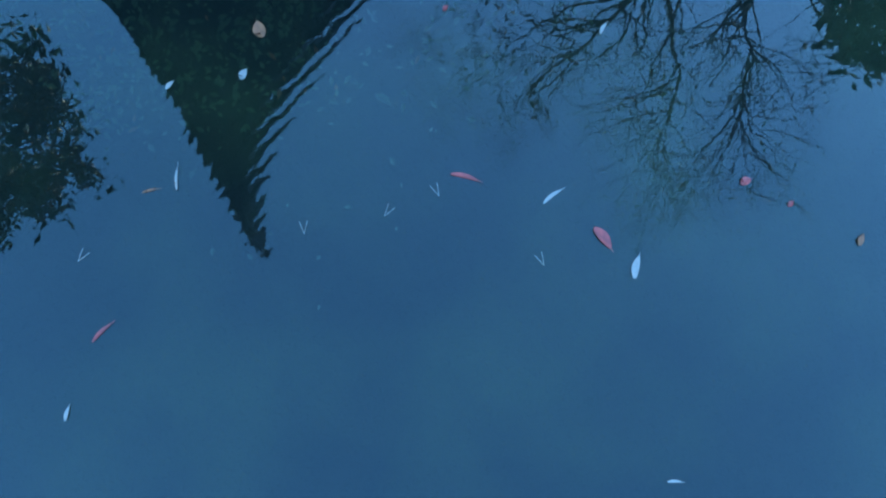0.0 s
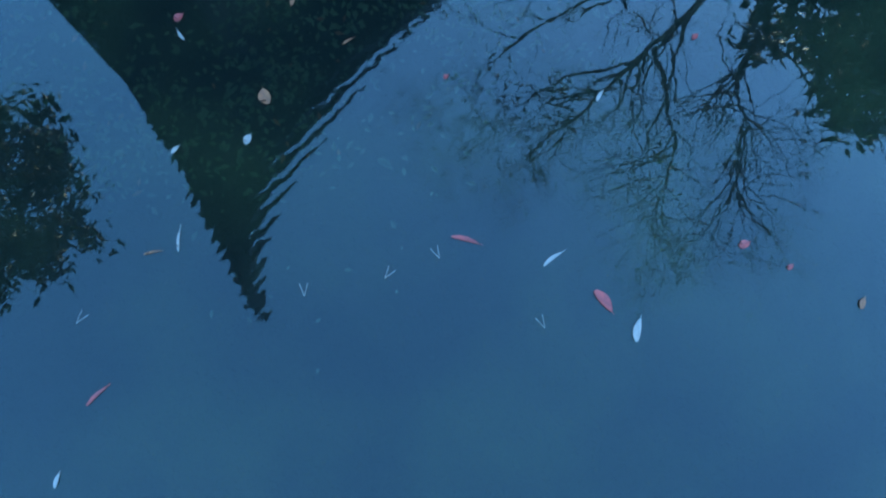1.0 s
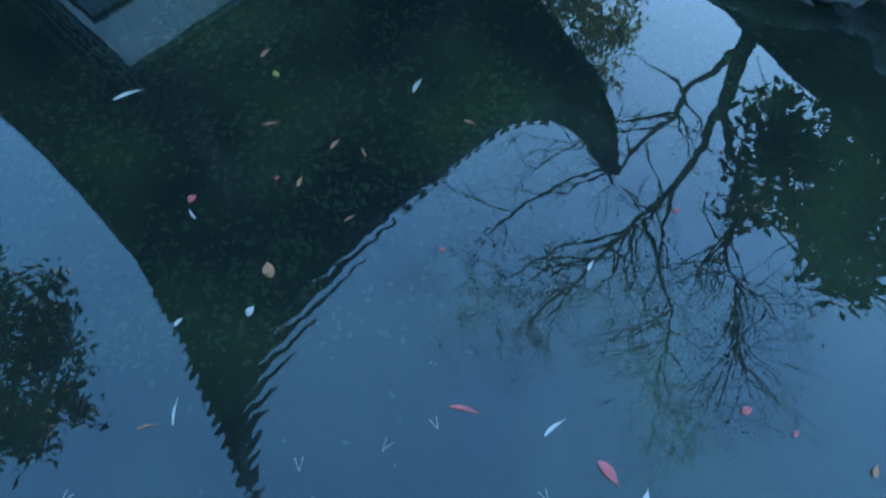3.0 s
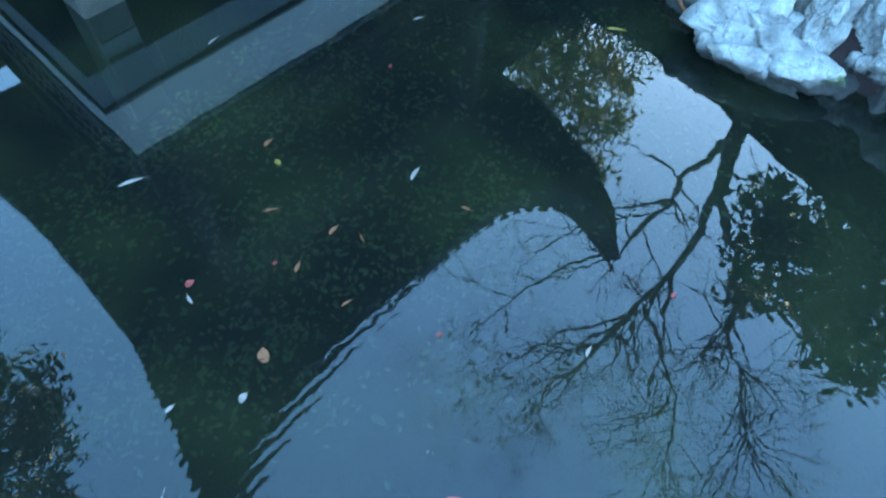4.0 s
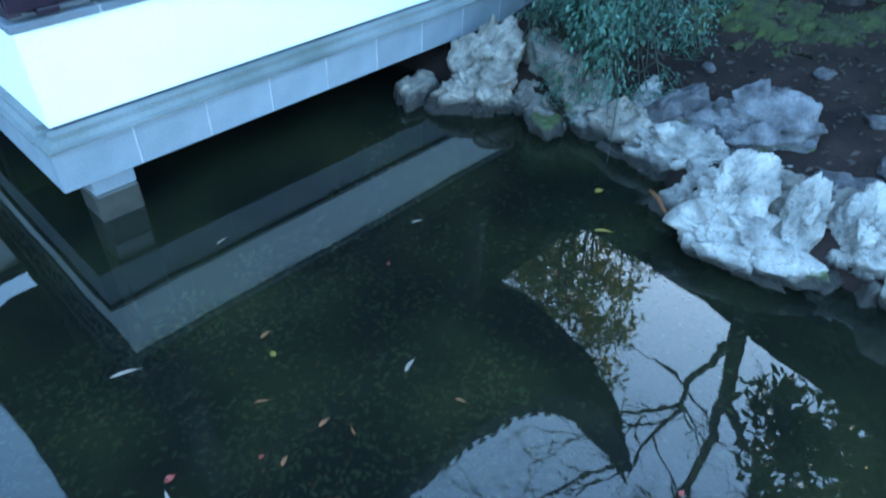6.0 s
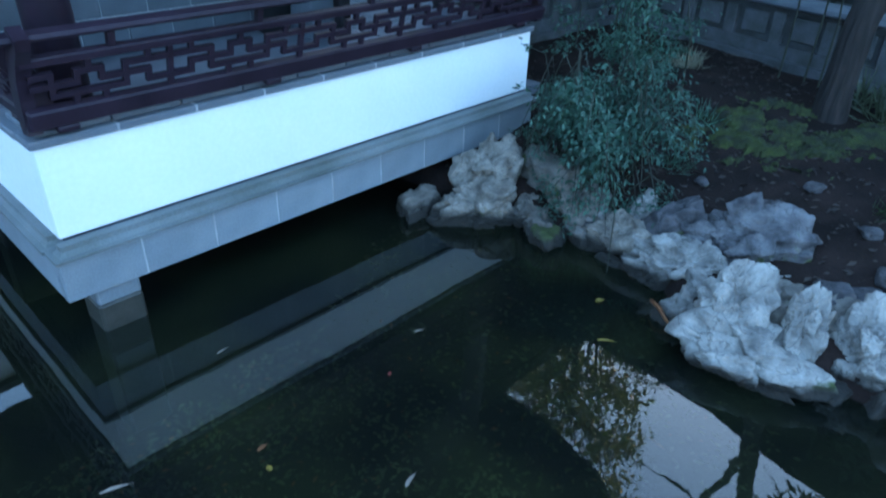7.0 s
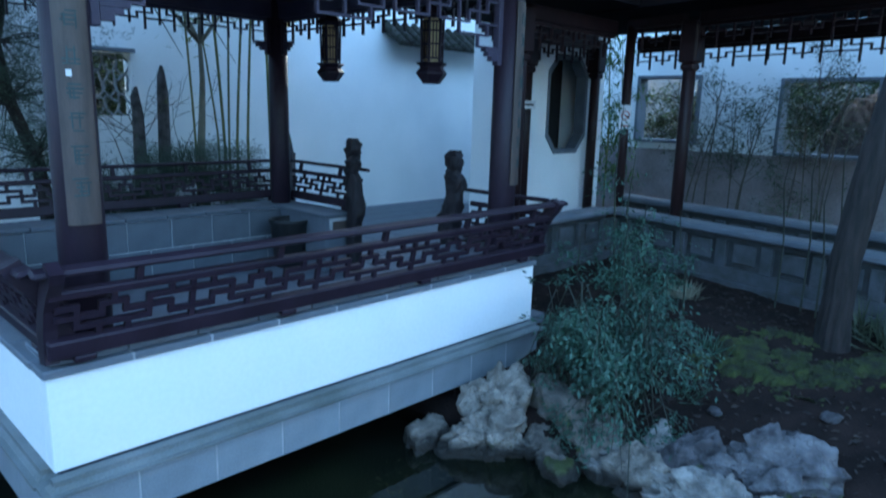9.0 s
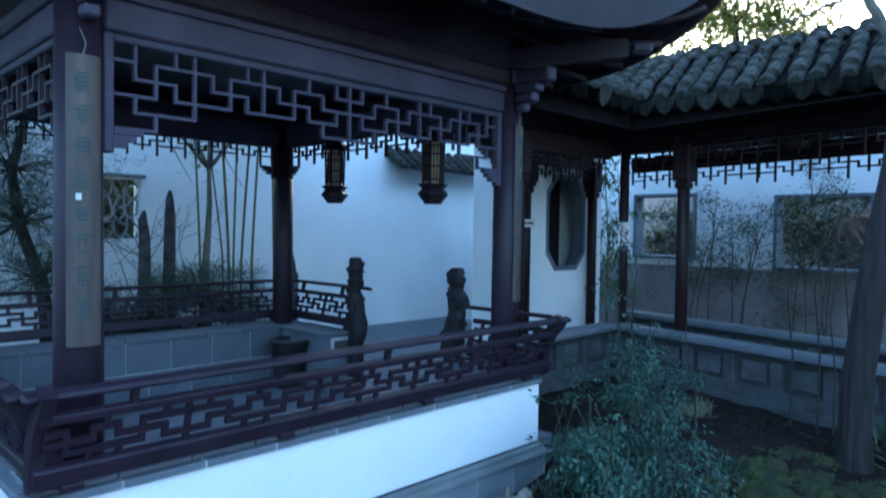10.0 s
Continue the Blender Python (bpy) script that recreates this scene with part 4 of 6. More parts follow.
octagon_wall()
structure("wall_room_back", boxes(((6.97, 6.1, 0.4), (8.8, 6.2, 3.3))), ROOM_SHADE, "back wall of the small room, its dimness painted near black", "wall")
structure("wall_room_side", boxes(((8.802, 5.42, 0.4), (8.9, 6.2, 3.3))), PLASTER, "white end wall of the small room", "wall")
structure("wall_room_west", boxes(((6.90, 5.60, 0.4), (6.969, 6.2, 3.3))), PLASTER, "white side wall of the small room", "wall")
structure("roof_room", boxes(((6.75, 5.2, 3.302), (9.0, 6.3, 3.40))), TILE, "dark flat eave over the small room", "roof")

wall_n = wall_with_holes("wall_north", pose(-7.0, WALL_N, 0), 19.0, 0.2, 3.9, [(9.86, 10.30, 1.93, 2.66)], 0.22, "tall white limewashed garden wall behind the pavilion")
wall_e = wall_with_holes("wall_east", pose(10.15, WALL_N, 0, 0, 0, -90), 16.0, 0.2, 4.35, [(WALL_N - 5.55, WALL_N - 4.50, 1.68, 2.71), (WALL_N - 3.365, WALL_N - 2.13, 1.585, 2.65)], 0.2, "white limewashed garden wall with rectangular windows")
STAINED = material("damp_stained_plaster", (0.30, 0.27, 0.275), 0.9, (0.15, 0.115, 0.11), 1.1, 30, 0.1)
structure("wall_east_base", boxes(((10.145, 1.2, 0.30), (10.1495, 6.9, 1.58))), STAINED, "brown damp-stained lower part of the white garden wall", "wall")
structure("wall_east_cap", boxes(((10.0, -7.6, 4.352), (10.5, 8.28, 4.43))), TILE, "dark tile capping of the garden wall", "wall cap")
structure("wall_north_cap", boxes(((-7.1, 8.30, 3.902), (12.1, 8.82, 4.0))), TILE, "dark tile capping of the tall garden wall", "wall cap")
# unseen wall, added this tall to hold back the low western light
structure("wall_west", boxes(((-9.3, -9.0, 0.2), (-9.05, 8.6, 5.4))), BRICK, "unseen plain grey wall added across the pond to hold back western light", "wall")
# unseen as well, added to close the south side against low light
structure("unseen_wall_south", boxes(((-9.0, -9.3, 0.2), (10.5, -9.05, 4.2))), PLASTER, "unseen white limewashed wall added to close the pond's south side", "wall")


def window_frame(name, y0, y1, z0, z1, label):
    w = thing(name, label, "window", "garden windows")
    x0, x1 = 10.10, 10.36
    for nm, a, b in (("jamb", (x0, y0, z0), (x1, y0 + 0.05, z1)), ("jamb", (x0, y1 - 0.05, z0), (x1, y1, z1)),
                     ("head", (x0, y0 + 0.051, z1 - 0.05), (x1, y1 - 0.051, z1)), ("window_sill", (x0 - 0.04, y0 + 0.051, z0), (x1, y1 - 0.051, z0 + 0.05))):
        part(nm, boxes((a, b), bevel=0.006), COPING, w)
    return w


window_frame("garden_window", 4.50, 5.55, 1.68, 2.71, "rectangular grey-framed window opening onto bright foliage")
window_frame("garden_window", 2.13, 3.365, 1.585, 2.65, "wide grey-framed window opening onto rocks and foliage")
lw = thing("leak_window", "openwork plaster lattice window of curling shapes in the white wall", "window")
rnd = random.Random(4)
for i in range(9):
    bm = bmesh.new()
    cx, cz = 2.86 + 0.44 * (i % 3 + 0.5) / 3, 1.93 + 0.73 * (i // 3 + 0.5) / 3
    pts = [(cx + 0.075 * math.cos(a) * (1 + 0.3 * math.sin(3 * a + i)), WALL_N + 0.10, cz + 0.115 * math.sin(a) * (1 + 0.3 * math.cos(2 * a + i))) for a in (2 * math.pi * k / 14 for k in range(15))]
    tube(bm, pts, 0.014, 6)
    part("scroll", bm, STONE, lw)
part("head", boxes(((2.82, WALL_N - 0.06, 2.665), (3.34, WALL_N - 0.002, 2.71))), COPING, lw)

# little tiled eave on the tall wall
er = thing("wall_eave", "small grey tiled eave projecting from the tall white wall", "roof")
bm = bmesh.new()
sweep(bm, [(7.2, 8.25, 3.10), (9.8, 8.25, 3.10)], [(0.25, -0.05), (0.25, 0.0), (-0.18, 0.28), (-0.18, 0.2)])
part("deck", bm, TILE, er)
for i in range(13):
    bm = bmesh.new()
    tube(bm, [(7.25 + 0.2 * i, 7.98, 3.10), (7.25 + 0.2 * i, 8.42, 3.42)], 0.055, 8)
    part("cover_tile", bm, TILE, er, "", True)

structure("wall_far_east", boxes(((13.6, -2.0, 0.2), (13.8, 9.0, 3.6))), STONE, "grey wall of the neighbouring court seen through the windows", "wall")
structure("wall_far_north", boxes(((-1.0, 10.2, 0.2), (8.0, 10.4, 3.3))), STONE, "grey wall of the neighbouring court seen through the window", "wall")


# ---------------- rocks ----------------
def rock(x, y, z, hx, hy, hz, turn, seed, label, mat, detail=5, pits=0.5, tilt=(0, 0), rough=1.0):
    """A weathered limestone boulder: broad broken faces with crisp rims, a few cracks and hollows, undercut towards its foot."""
    rnd = random.Random(seed)
    planes = [(Vector((rnd.gauss(0, 1), rnd.gauss(0, 1), rnd.gauss(0, 0.7))).normalized(), rnd.uniform(0.66, 0.98)) for k in range(11)]
    planes.append((Vector((tilt[0], tilt[1], 1)).normalized(), 0.66))
    bm = bmesh.new()
    bmesh.ops.create_icosphere(bm, subdivisions=detail, radius=1.0)
    off = Vector((seed * 7.3, seed * 3.1, seed * 5.7))
    for v in bm.verts:
        p = v.co.copy()
        w = (p + noise.noise_vector(p * 1.2 + off) * 0.13 + noise.noise_vector(p * 3.4 - off) * 0.06 + noise.noise_vector(p * 8.0 + off) * 0.022).normalized()
        near = 0.0
        for n, d in planes:
            c = w.dot(n)
            if c > 0.1:
                near += math.exp(-55.0 * min(2.0, d / c))
        r = -math.log(near + 1e-30) / 55.0 + 0.03
        wear = 0.06 * noise.noise(p * 2.0 + off) - 0.05 * abs(noise.noise(p * 4.6 - off)) + 0.02
        d1, q1 = noise.voronoi(w * 1.7 + off)
        ledge_step = 0.12 * (noise.cell(q1[0] * 17.0) - 0.5) - 0.07 * max(0.0, 1 - (d1[1] - d1[0]) / 0.035)
        hole = 0.0
        if noise.noise(p * 1.4 + off * 0.5) > 0.34 - 0.25 * pits:
            d3, _ = noise.voronoi(p * 2.6 - off)
            hole = -0.20 * max(0.0, 1 - d3[0] / 0.24) ** 0.8
        fine = noise.fractal(p * 5.5 + off, 0.7, 2.1, 5) * 0.034 - 0.03 * max(0.0, noise.noise(p * 11 - off) - 0.25)
        f = max(0.4, min(1.35, r + rough * (wear + ledge_step + fine) + hole)) * 1.18
        foot = 1 - 0.42 * max(0.0, -p.z - 0.05)
        v.co = Vector((p.x * hx * foot, p.y * hy * foot, p.z * hz)) * f
    ob = obj("rock", bm, mat, True)
    ob.matrix_basis = pose(x, y, z, 0, 0, turn)
    return tagged(ob, label, "rock", "bank rocks")


def rock_material(name, light, dark, moss):
    m = material(name, light, 0.88, dark, 9, 60, 1.0)
    t = m.node_tree
    b = t.nodes["Principled BSDF"]
    src = b.inputs["Base Color"].links[0].from_socket
    geo, sep, n, mul, mix, ramp = (t.nodes.new(k) for k in ("ShaderNodeNewGeometry", "ShaderNodeSeparateXYZ", "ShaderNodeTexNoise", "ShaderNodeMath", "ShaderNodeMix", "ShaderNodeValToRGB"))
    n.inputs["Scale"].default_value, n.inputs["Detail"].default_value = 4.5, 5
    co = t.nodes.new("ShaderNodeTexCoord")
    t.links.new(co.outputs["Object"], n.inputs["Vector"])
    ramp.color_ramp.elements[0].position, ramp.color_ramp.elements[1].position = 1 - moss, 1 - moss + 0.06
    t.links.new(n.outputs["Fac"], ramp.inputs["Fac"])
    mix.data_type = "RGBA"
    mix.inputs[7].default_value = (0.06, 0.085, 0.015, 1)
    t.links.new(ramp.outputs["Color"], mix.inputs["Factor"])
    t.links.new(src, mix.inputs[6])
    t.links.new(mix.outputs[2], b.inputs["Base Color"])
    # dark hairline cracks
    vor, warp, bend, thin_l, crack = (t.nodes.new(k) for k in ("ShaderNodeTexVoronoi", "ShaderNodeTexNoise", "ShaderNodeVectorMath", "ShaderNodeMapRange", "ShaderNodeMix"))
    vor.feature = "DISTANCE_TO_EDGE"
    vor.inputs["Scale"].default_value = 3.6
    warp.inputs["Scale"].default_value, warp.inputs["Detail"].default_value = 9.0, 5
    bend.operation = "MULTIPLY_ADD"
    bend.inputs[1].default_value = (0.30, 0.30, 0.30)
    thin_l.inputs["From Min"].default_value, thin_l.inputs["From Max"].default_value = 0.002, 0.014
    thin_l.inputs["To Min"].default_value, thin_l.inputs["To Max"].default_value = 0.55, 0.0
    crack.data_type = "RGBA"
    crack.inputs[7].default_value = (*(0.3 * c for c in dark), 1)
    t.links.new(co.outputs["Object"], warp.inputs["Vector"])
    t.links.new(warp.outputs["Color"], bend.inputs[0])
    t.links.new(co.outputs["Object"], bend.inputs[2])
    t.links.new(bend.outputs[0], vor.inputs["Vector"])
    t.links.new(vor.outputs["Distance"], thin_l.inputs["Value"])
    t.links.new(thin_l.outputs[0], crack.inputs["Factor"])
    t.links.new(src, crack.inputs[6])
    t.links.new(crack.outputs[2], mix.inputs[6])
    # wet dark line where the pond laps the stone
    wet, band = t.nodes.new("ShaderNodeMix"), t.nodes.new("ShaderNodeMapRange")
    wet.data_type = "RGBA"
    wet.inputs[6].default_value = (0.022, 0.019, 0.015, 1)
    mul.operation = "MULTIPLY_ADD"
    mul.inputs[1].default_value = -0.10
    band.inputs["From Min"].default_value, band.inputs["From Max"].default_value = 0.02, 0.075
    t.links.new(geo.outputs["Position"], sep.inputs[0])
    t.links.new(n.outputs["Fac"], mul.inputs[0])
    t.links.new(sep.outputs["Z"], mul.inputs[2])
    t.links.new(mul.outputs[0], band.inputs["Value"])
    t.links.new(band.outputs[0], wet.inputs["Factor"])
    t.links.new(mix.outputs[2], wet.inputs[7])
    t.links.new(wet.outputs[2], b.inputs["Base Color"])
    return m


PALE = rock_material("pale_limestone", (0.365, 0.335, 0.30), (0.14, 0.128, 0.117), 0.33)
GREY = rock_material("grey_limestone", (0.105, 0.096, 0.100), (0.024, 0.022, 0.024), 0.40)
STREAKED = rock_material("white_streaked_limestone", (0.165, 0.157, 0.162), (0.030, 0.027, 0.030), 0.38)
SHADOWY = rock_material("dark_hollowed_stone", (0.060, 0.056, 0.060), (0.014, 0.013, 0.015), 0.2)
OCHRE = rock_material("ochre_stained_limestone", (0.30, 0.262, 0.22), (0.10, 0.085, 0.07), 0.38)
DULL = rock_material("dull_brown_stone", (0.20, 0.175, 0.15), (0.075, 0.066, 0.056), 0.40)
MOSSY = rock_material("moss_grown_stone", (0.10, 0.11, 0.05), (0.05, 0.055, 0.03), 0.62)
rock(2.77, 0.57, 0.06, 0.255, 0.165, 0.165, -73, 31, "whitish cracked limestone slab overhanging the water", PALE, 6, 0.3, (0.1, -0.5), 1.7)
rock(2.93, 0.75, 0.15, 0.18, 0.12, 0.235, -38, 2, "pale pointed limestone boulder at the pond edge", PALE, 6, 0.2, (-0.3, -0.5), 1.5)
rock(3.00, 0.44, 0.14, 0.10, 0.11, 0.24, 30, 3, "pale limestone boulder on the bank", PALE, 6, 0.3, (-0.6, 0.2), 1.4)
rock(3.12, 0.19, 0.09, 0.16, 0.16, 0.25, 0, 4, "pale limestone boulder with deep hollows on the bank", PALE, 6, 1.0, (-0.4, 0), 1.4)
rock(3.25, 1.20, 0.07, 0.27, 0.12, 0.19, -75, 5, "pale jagged limestone boulder beside the water", PALE, 6, 0.7, (0, -0.4), 2.0)
rock(3.54, 0.92, 0.18, 0.40, 0.17, 0.26, -66, 6, "long grey limestone boulder with whitish patches on the bank", STREAKED, 6, 0.4, (-0.3, -0.7), 1.5)
rock(3.14, 0.68, 0.16, 0.18, 0.14, 0.18, -50, 22, "dull grey stone wedged between the boulders", DULL, 5, 0.3)
rock(3.48, 1.36, 0.14, 0.20, 0.15, 0.24, -70, 7, "grey limestone boulder under the shrub", GREY, 6, 0.4, (-0.5, 0))
rock(3.31, 1.54, 0.08, 0.19, 0.12, 0.18, -50, 8, "mottled tan limestone slab tilted beside the water", OCHRE, 6, 0.2, (-0.6, -0.3))
rock(2.98, 2.45, 0.06, 0.26, 0.15, 0.19, -58, 9, "ochre-stained limestone boulder at the pavilion's foot", OCHRE, 6, 0.3, (-0.2, -0.3), 1.6)
rock(3.25, 2.60, 0.14, 0.22, 0.17, 0.27, -40, 10, "upright grey limestone boulder against the pavilion platform", OCHRE, 6, 0.5, (-0.6, -0.3), 1.6)
rock(2.78, 2.82, 0.0, 0.17, 0.12, 0.15, 30, 11, "low grey limestone boulder below the platform beam", OCHRE)
rock(3.08, 1.95, 0.02, 0.12, 0.10, 0.10, 0, 12, "small mossy stone at the water's edge", MOSSY)
rock(3.25, 1.82, 0.03, 0.11, 0.08, 0.10, 70, 13, "small pale stone at the water's edge", PALE)
rock(3.46, 1.92, 0.10, 0.20, 0.18, 0.20, 20, 14, "dull grey stone under the shrub", DULL)
rock(3.60, 2.30, 0.18, 0.26, 0.24, 0.24, 60, 15, "dull grey stone under the shrub", DULL)
rock(3.25, 2.18, 0.05, 0.14, 0.10, 0.12, 20, 41, "mottled brown stone at the water's edge", DULL, 5, 0.4, (-0.3, 0), 1.5)
rock(3.13, 2.06, 0.02, 0.11, 0.09, 0.11, 60, 42, "small broken tan stone at the water's edge", DULL, 5, 0.4, (0, 0), 1.5)
rock(3.36, 1.98, 0.10, 0.14, 0.10, 0.13, -30, 43, "mottled tan stone under the shrub", OCHRE, 5, 0.4, (-0.3, 0), 1.6)
rock(3.38, 1.74, 0.07, 0.15, 0.10, 0.13, -60, 44, "pale broken stone beside the water", PALE, 5, 0.5, (-0.3, 0), 1.6)
rock(3.58, 1.62, 0.15, 0.15, 0.10, 0.12, 10, 45, "pale broken stone on the bank", PALE, 5, 0.5, (-0.3, 0), 1.6)
rock(3.20, 1.47, -0.02, 0.13, 0.07, 0.08, -70, 16, "small pale stone beside the water", PALE)
rock(2.93, 1.02, 0.0, 0.10, 0.08, 0.14, 15, 17, "small pale stone beside the water", PALE)
rock(3.16, -0.20, 0.06, 0.24, 0.22, 0.22, 0, 18, "pale limestone boulder on the bank", PALE)
rock(3.40, -0.85, 0.06, 0.30, 0.24, 0.24, 50, 19, "grey limestone boulder on the bank", GREY)
rock(2.93, 0.28, -0.03, 0.10, 0.09, 0.11, 0, 21, "small grey stone with moss at the waterline", MOSSY)
rock(3.06, 0.05, -0.02, 0.12, 0.10, 0.13, 0, 26, "pale stone with moss at the waterline", PALE)
rock(3.10, 0.98, 0.04, 0.15, 0.12, 0.18, 40, 23, "pale stone wedged behind the boulders", PALE, 5, 0.4)
rock(3.48, 0.62, 0.15, 0.17, 0.07, 0.08, -50, 24, "row of pale broken stones behind the long boulder", PALE, 5, 0.4)
rock(3.22, 0.44, 0.12, 0.20, 0.14, 0.18, -30, 25, "dull grey stone behind the pale boulders", DULL, 5, 0.4)
rnd = random.Random(19)
for i in range(22):
    (xa, ya), (xb, yb) = ((3.02, 2.5), (3.22, 2.1), (3.26, 1.85), (3.38, 1.58), (3.28, 1.34), (3.06, 1.06))[i % 5:i % 5 + 2]
    u, r = rnd.random(), rnd.uniform(0.04, 0.085)
    rock(xa + (xb - xa) * u + rnd.uniform(0, 0.12), ya + (yb - ya) * u, 0.03 + rnd.uniform(0, 0.05), r * 1.4, r, r * 0.9, rnd.uniform(0, 180), 100 + i, "small broken stone at the water's edge", (PALE, OCHRE, GREY, OCHRE)[i % 4], 4, 0.4)
rnd = random.Random(8)
for x, y, r in ((3.36, 0.42, 0.075), (3.44, 0.34, 0.05), (3.50, 0.30, 0.045), (3.62, 0.26, 0.08), (3.95, 0.48, 0.05), (3.28, 0.50, 0.07), (3.74, 0.18, 0.06), (3.88, 0.28, 0.04), (4.35, 0.9, 0.05), (3.9, 0.06, 0.06), (4.1, 1.5, 0.04)):
    rock(x, y, ground_height(x, y) + r * 0.3, r * 1.3, r, r * 0.7, rnd.uniform(0, 180), rnd.randint(30, 90), "small grey stone lying on the soil", GREY, 3, 0.05)


# ---------------- plants ----------------
def cloud(rnd, centres, per, spread, size, droop=(-0.9, 0.3)):
    out = []
    for c in centres:
        for _ in range(per):
            out.append((c[0] + rnd.gauss(0, spread), c[1] + rnd.gauss(0, spread), c[2] + rnd.gauss(0, spread * 0.8), size * rnd.uniform(0.6, 1.3), rnd.uniform(0, 6.28), rnd.uniform(*droop), rnd.uniform(-0.8, 0.8)))
    return out


def grow(bm, rnd, start, way, length, radius, depth, tips, bend=0.25, split=3, ratio=0.68, seg=5, lift=0.1):
    """A branch and its offshoots; the ends of the finest go into tips."""
    pts, rad = [Vector(start)], [radius]
    d = Vector(way).normalized()
    n = 5 if depth > 1 else 4
    for i in range(n):
        d = (d + Vector((rnd.gauss(0, bend), rnd.gauss(0, bend), rnd.gauss(0, bend) + lift)) * 0.5).normalized()
        pts.append(pts[-1] + d * length / n)
        rad.append(0.0015 + radius * (1 - 0.5 * (i + 1) / n) if depth else radius * (1 - 0.85 * (i + 1) / n))
    tube(bm, pts, rad, seg if radius > 0.012 else 4 if radius > 0.005 else 3, radius > 0.02)
    if depth == 0:
        tips.append(pts[-1])
        tips.append(pts[-2])
        return
    for k in range(split):
        i = rnd.randint(2, n) if k else n
        w = (d + Vector((rnd.gauss(0, 0.55), rnd.gauss(0, 0.55), rnd.gauss(0, 0.45)))).normalized()
        grow(bm, rnd, pts[i], w, length * ratio * rnd.uniform(0.75, 1.15), rad[i] * rnd.uniform(0.5, 0.72), depth - 1, tips, bend, split, ratio, seg, lift)


LEAF_BLUE = material("nandina_leaf", (0.082, 0.172, 0.115), 0.5, (0.032, 0.080, 0.054), 3, 30, 0.0, island=0.6, thin=0.2)
LEAF_DARK = material("evergreen_leaf", (0.030, 0.060, 0.020), 0.35, (0.016, 0.034, 0.014), 3, 30, 0.0, island=0.5, thin=0.15)
LEAF_YELLOW = material("autumn_leaf", (0.30, 0.26, 0.05), 0.5, (0.10, 0.16, 0.03), 1.5, 30, 0.0, island=0.4, thin=0.4)
LEAF_OLIVE = material("olive_leaf", (0.17, 0.18, 0.035), 0.5, (0.05, 0.085, 0.02), 1.5, 30, 0.0, island=0.4, thin=0.35)
LEAF_GRASS = material("dark_grass", (0.05, 0.085, 0.03), 0.55, (0.025, 0.045, 0.018), 3, 30, 0.0, island=0.5, thin=0.2)
LEAF_GREEN = material("fresh_leaf", (0.085, 0.15, 0.04), 0.5, (0.04, 0.085, 0.025), 2, 30, 0.0, island=0.5, thin=0.3)
NEEDLE = material("pine_needle", (0.040, 0.070, 0.040), 0.6, (0.020, 0.040, 0.026), 3, 30, 0.0, island=0.4)
PALE_BARK = material("pale_smooth_bark", (0.20, 0.19, 0.145), 0.8, (0.12, 0.115, 0.09), 6, 50, 0.3)
TWIG = material("grey_twig_bark", (0.115, 0.10, 0.08), 0.9, (0.06, 0.055, 0.045), 6, 50, 0.2)
BAMBOO = material("bamboo_cane", (0.16, 0.15, 0.045), 0.45, (0.09, 0.10, 0.03), 5, 60, 0.05, stretch=(1, 1, 0.3))

# the leaning bare tree on the bank
tree = thing("bare_tree", "bare grey-barked tree with forked limbs leaning over the mossy bank", "tree")
rnd = random.Random(21)
bm = bmesh.new()
g0 = ground_height(5.56, 1.22)
tube(bm, [(5.55, 1.23, g0 - 0.1), (5.55, 1.23, g0 + 0.04), (5.555, 1.235, g0 + 0.22), (5.575, 1.225, 1.1), (5.65, 1.15, 1.9), (5.72, 1.06, 2.6), (5.72, 1.0, 3.15), (5.70, 0.90, 3.65), (5.69, 0.80, 4.1)], [0.14, 0.122, 0.108, 0.104, 0.100, 0.092, 0.082, 0.074, 0.064], 52)
bmesh.ops.subdivide_edges(bm, edges=[e for e in bm.edges if abs(e.verts[0].co.z - e.verts[1].co.z) > 0.1], cuts=9, use_grid_fill=True)
for v in bm.verts:
    a = math.atan2(v.co.y - 1.18, v.co.x - 5.6)
    f = 1 + 0.03 * math.sin(a * 23 + 5 * noise.noise(v.co * 2.5)) + 0.05 * noise.noise(Vector((v.co.x * 30, v.co.y * 30, v.co.z * 3)))
    v.co.x, v.co.y = 5.6 + (v.co.x - 5.6) * f, 1.18 + (v.co.y - 1.18) * f
part("trunk", bm, BARK, tree, "furrowed leaning trunk", True)
tips = []
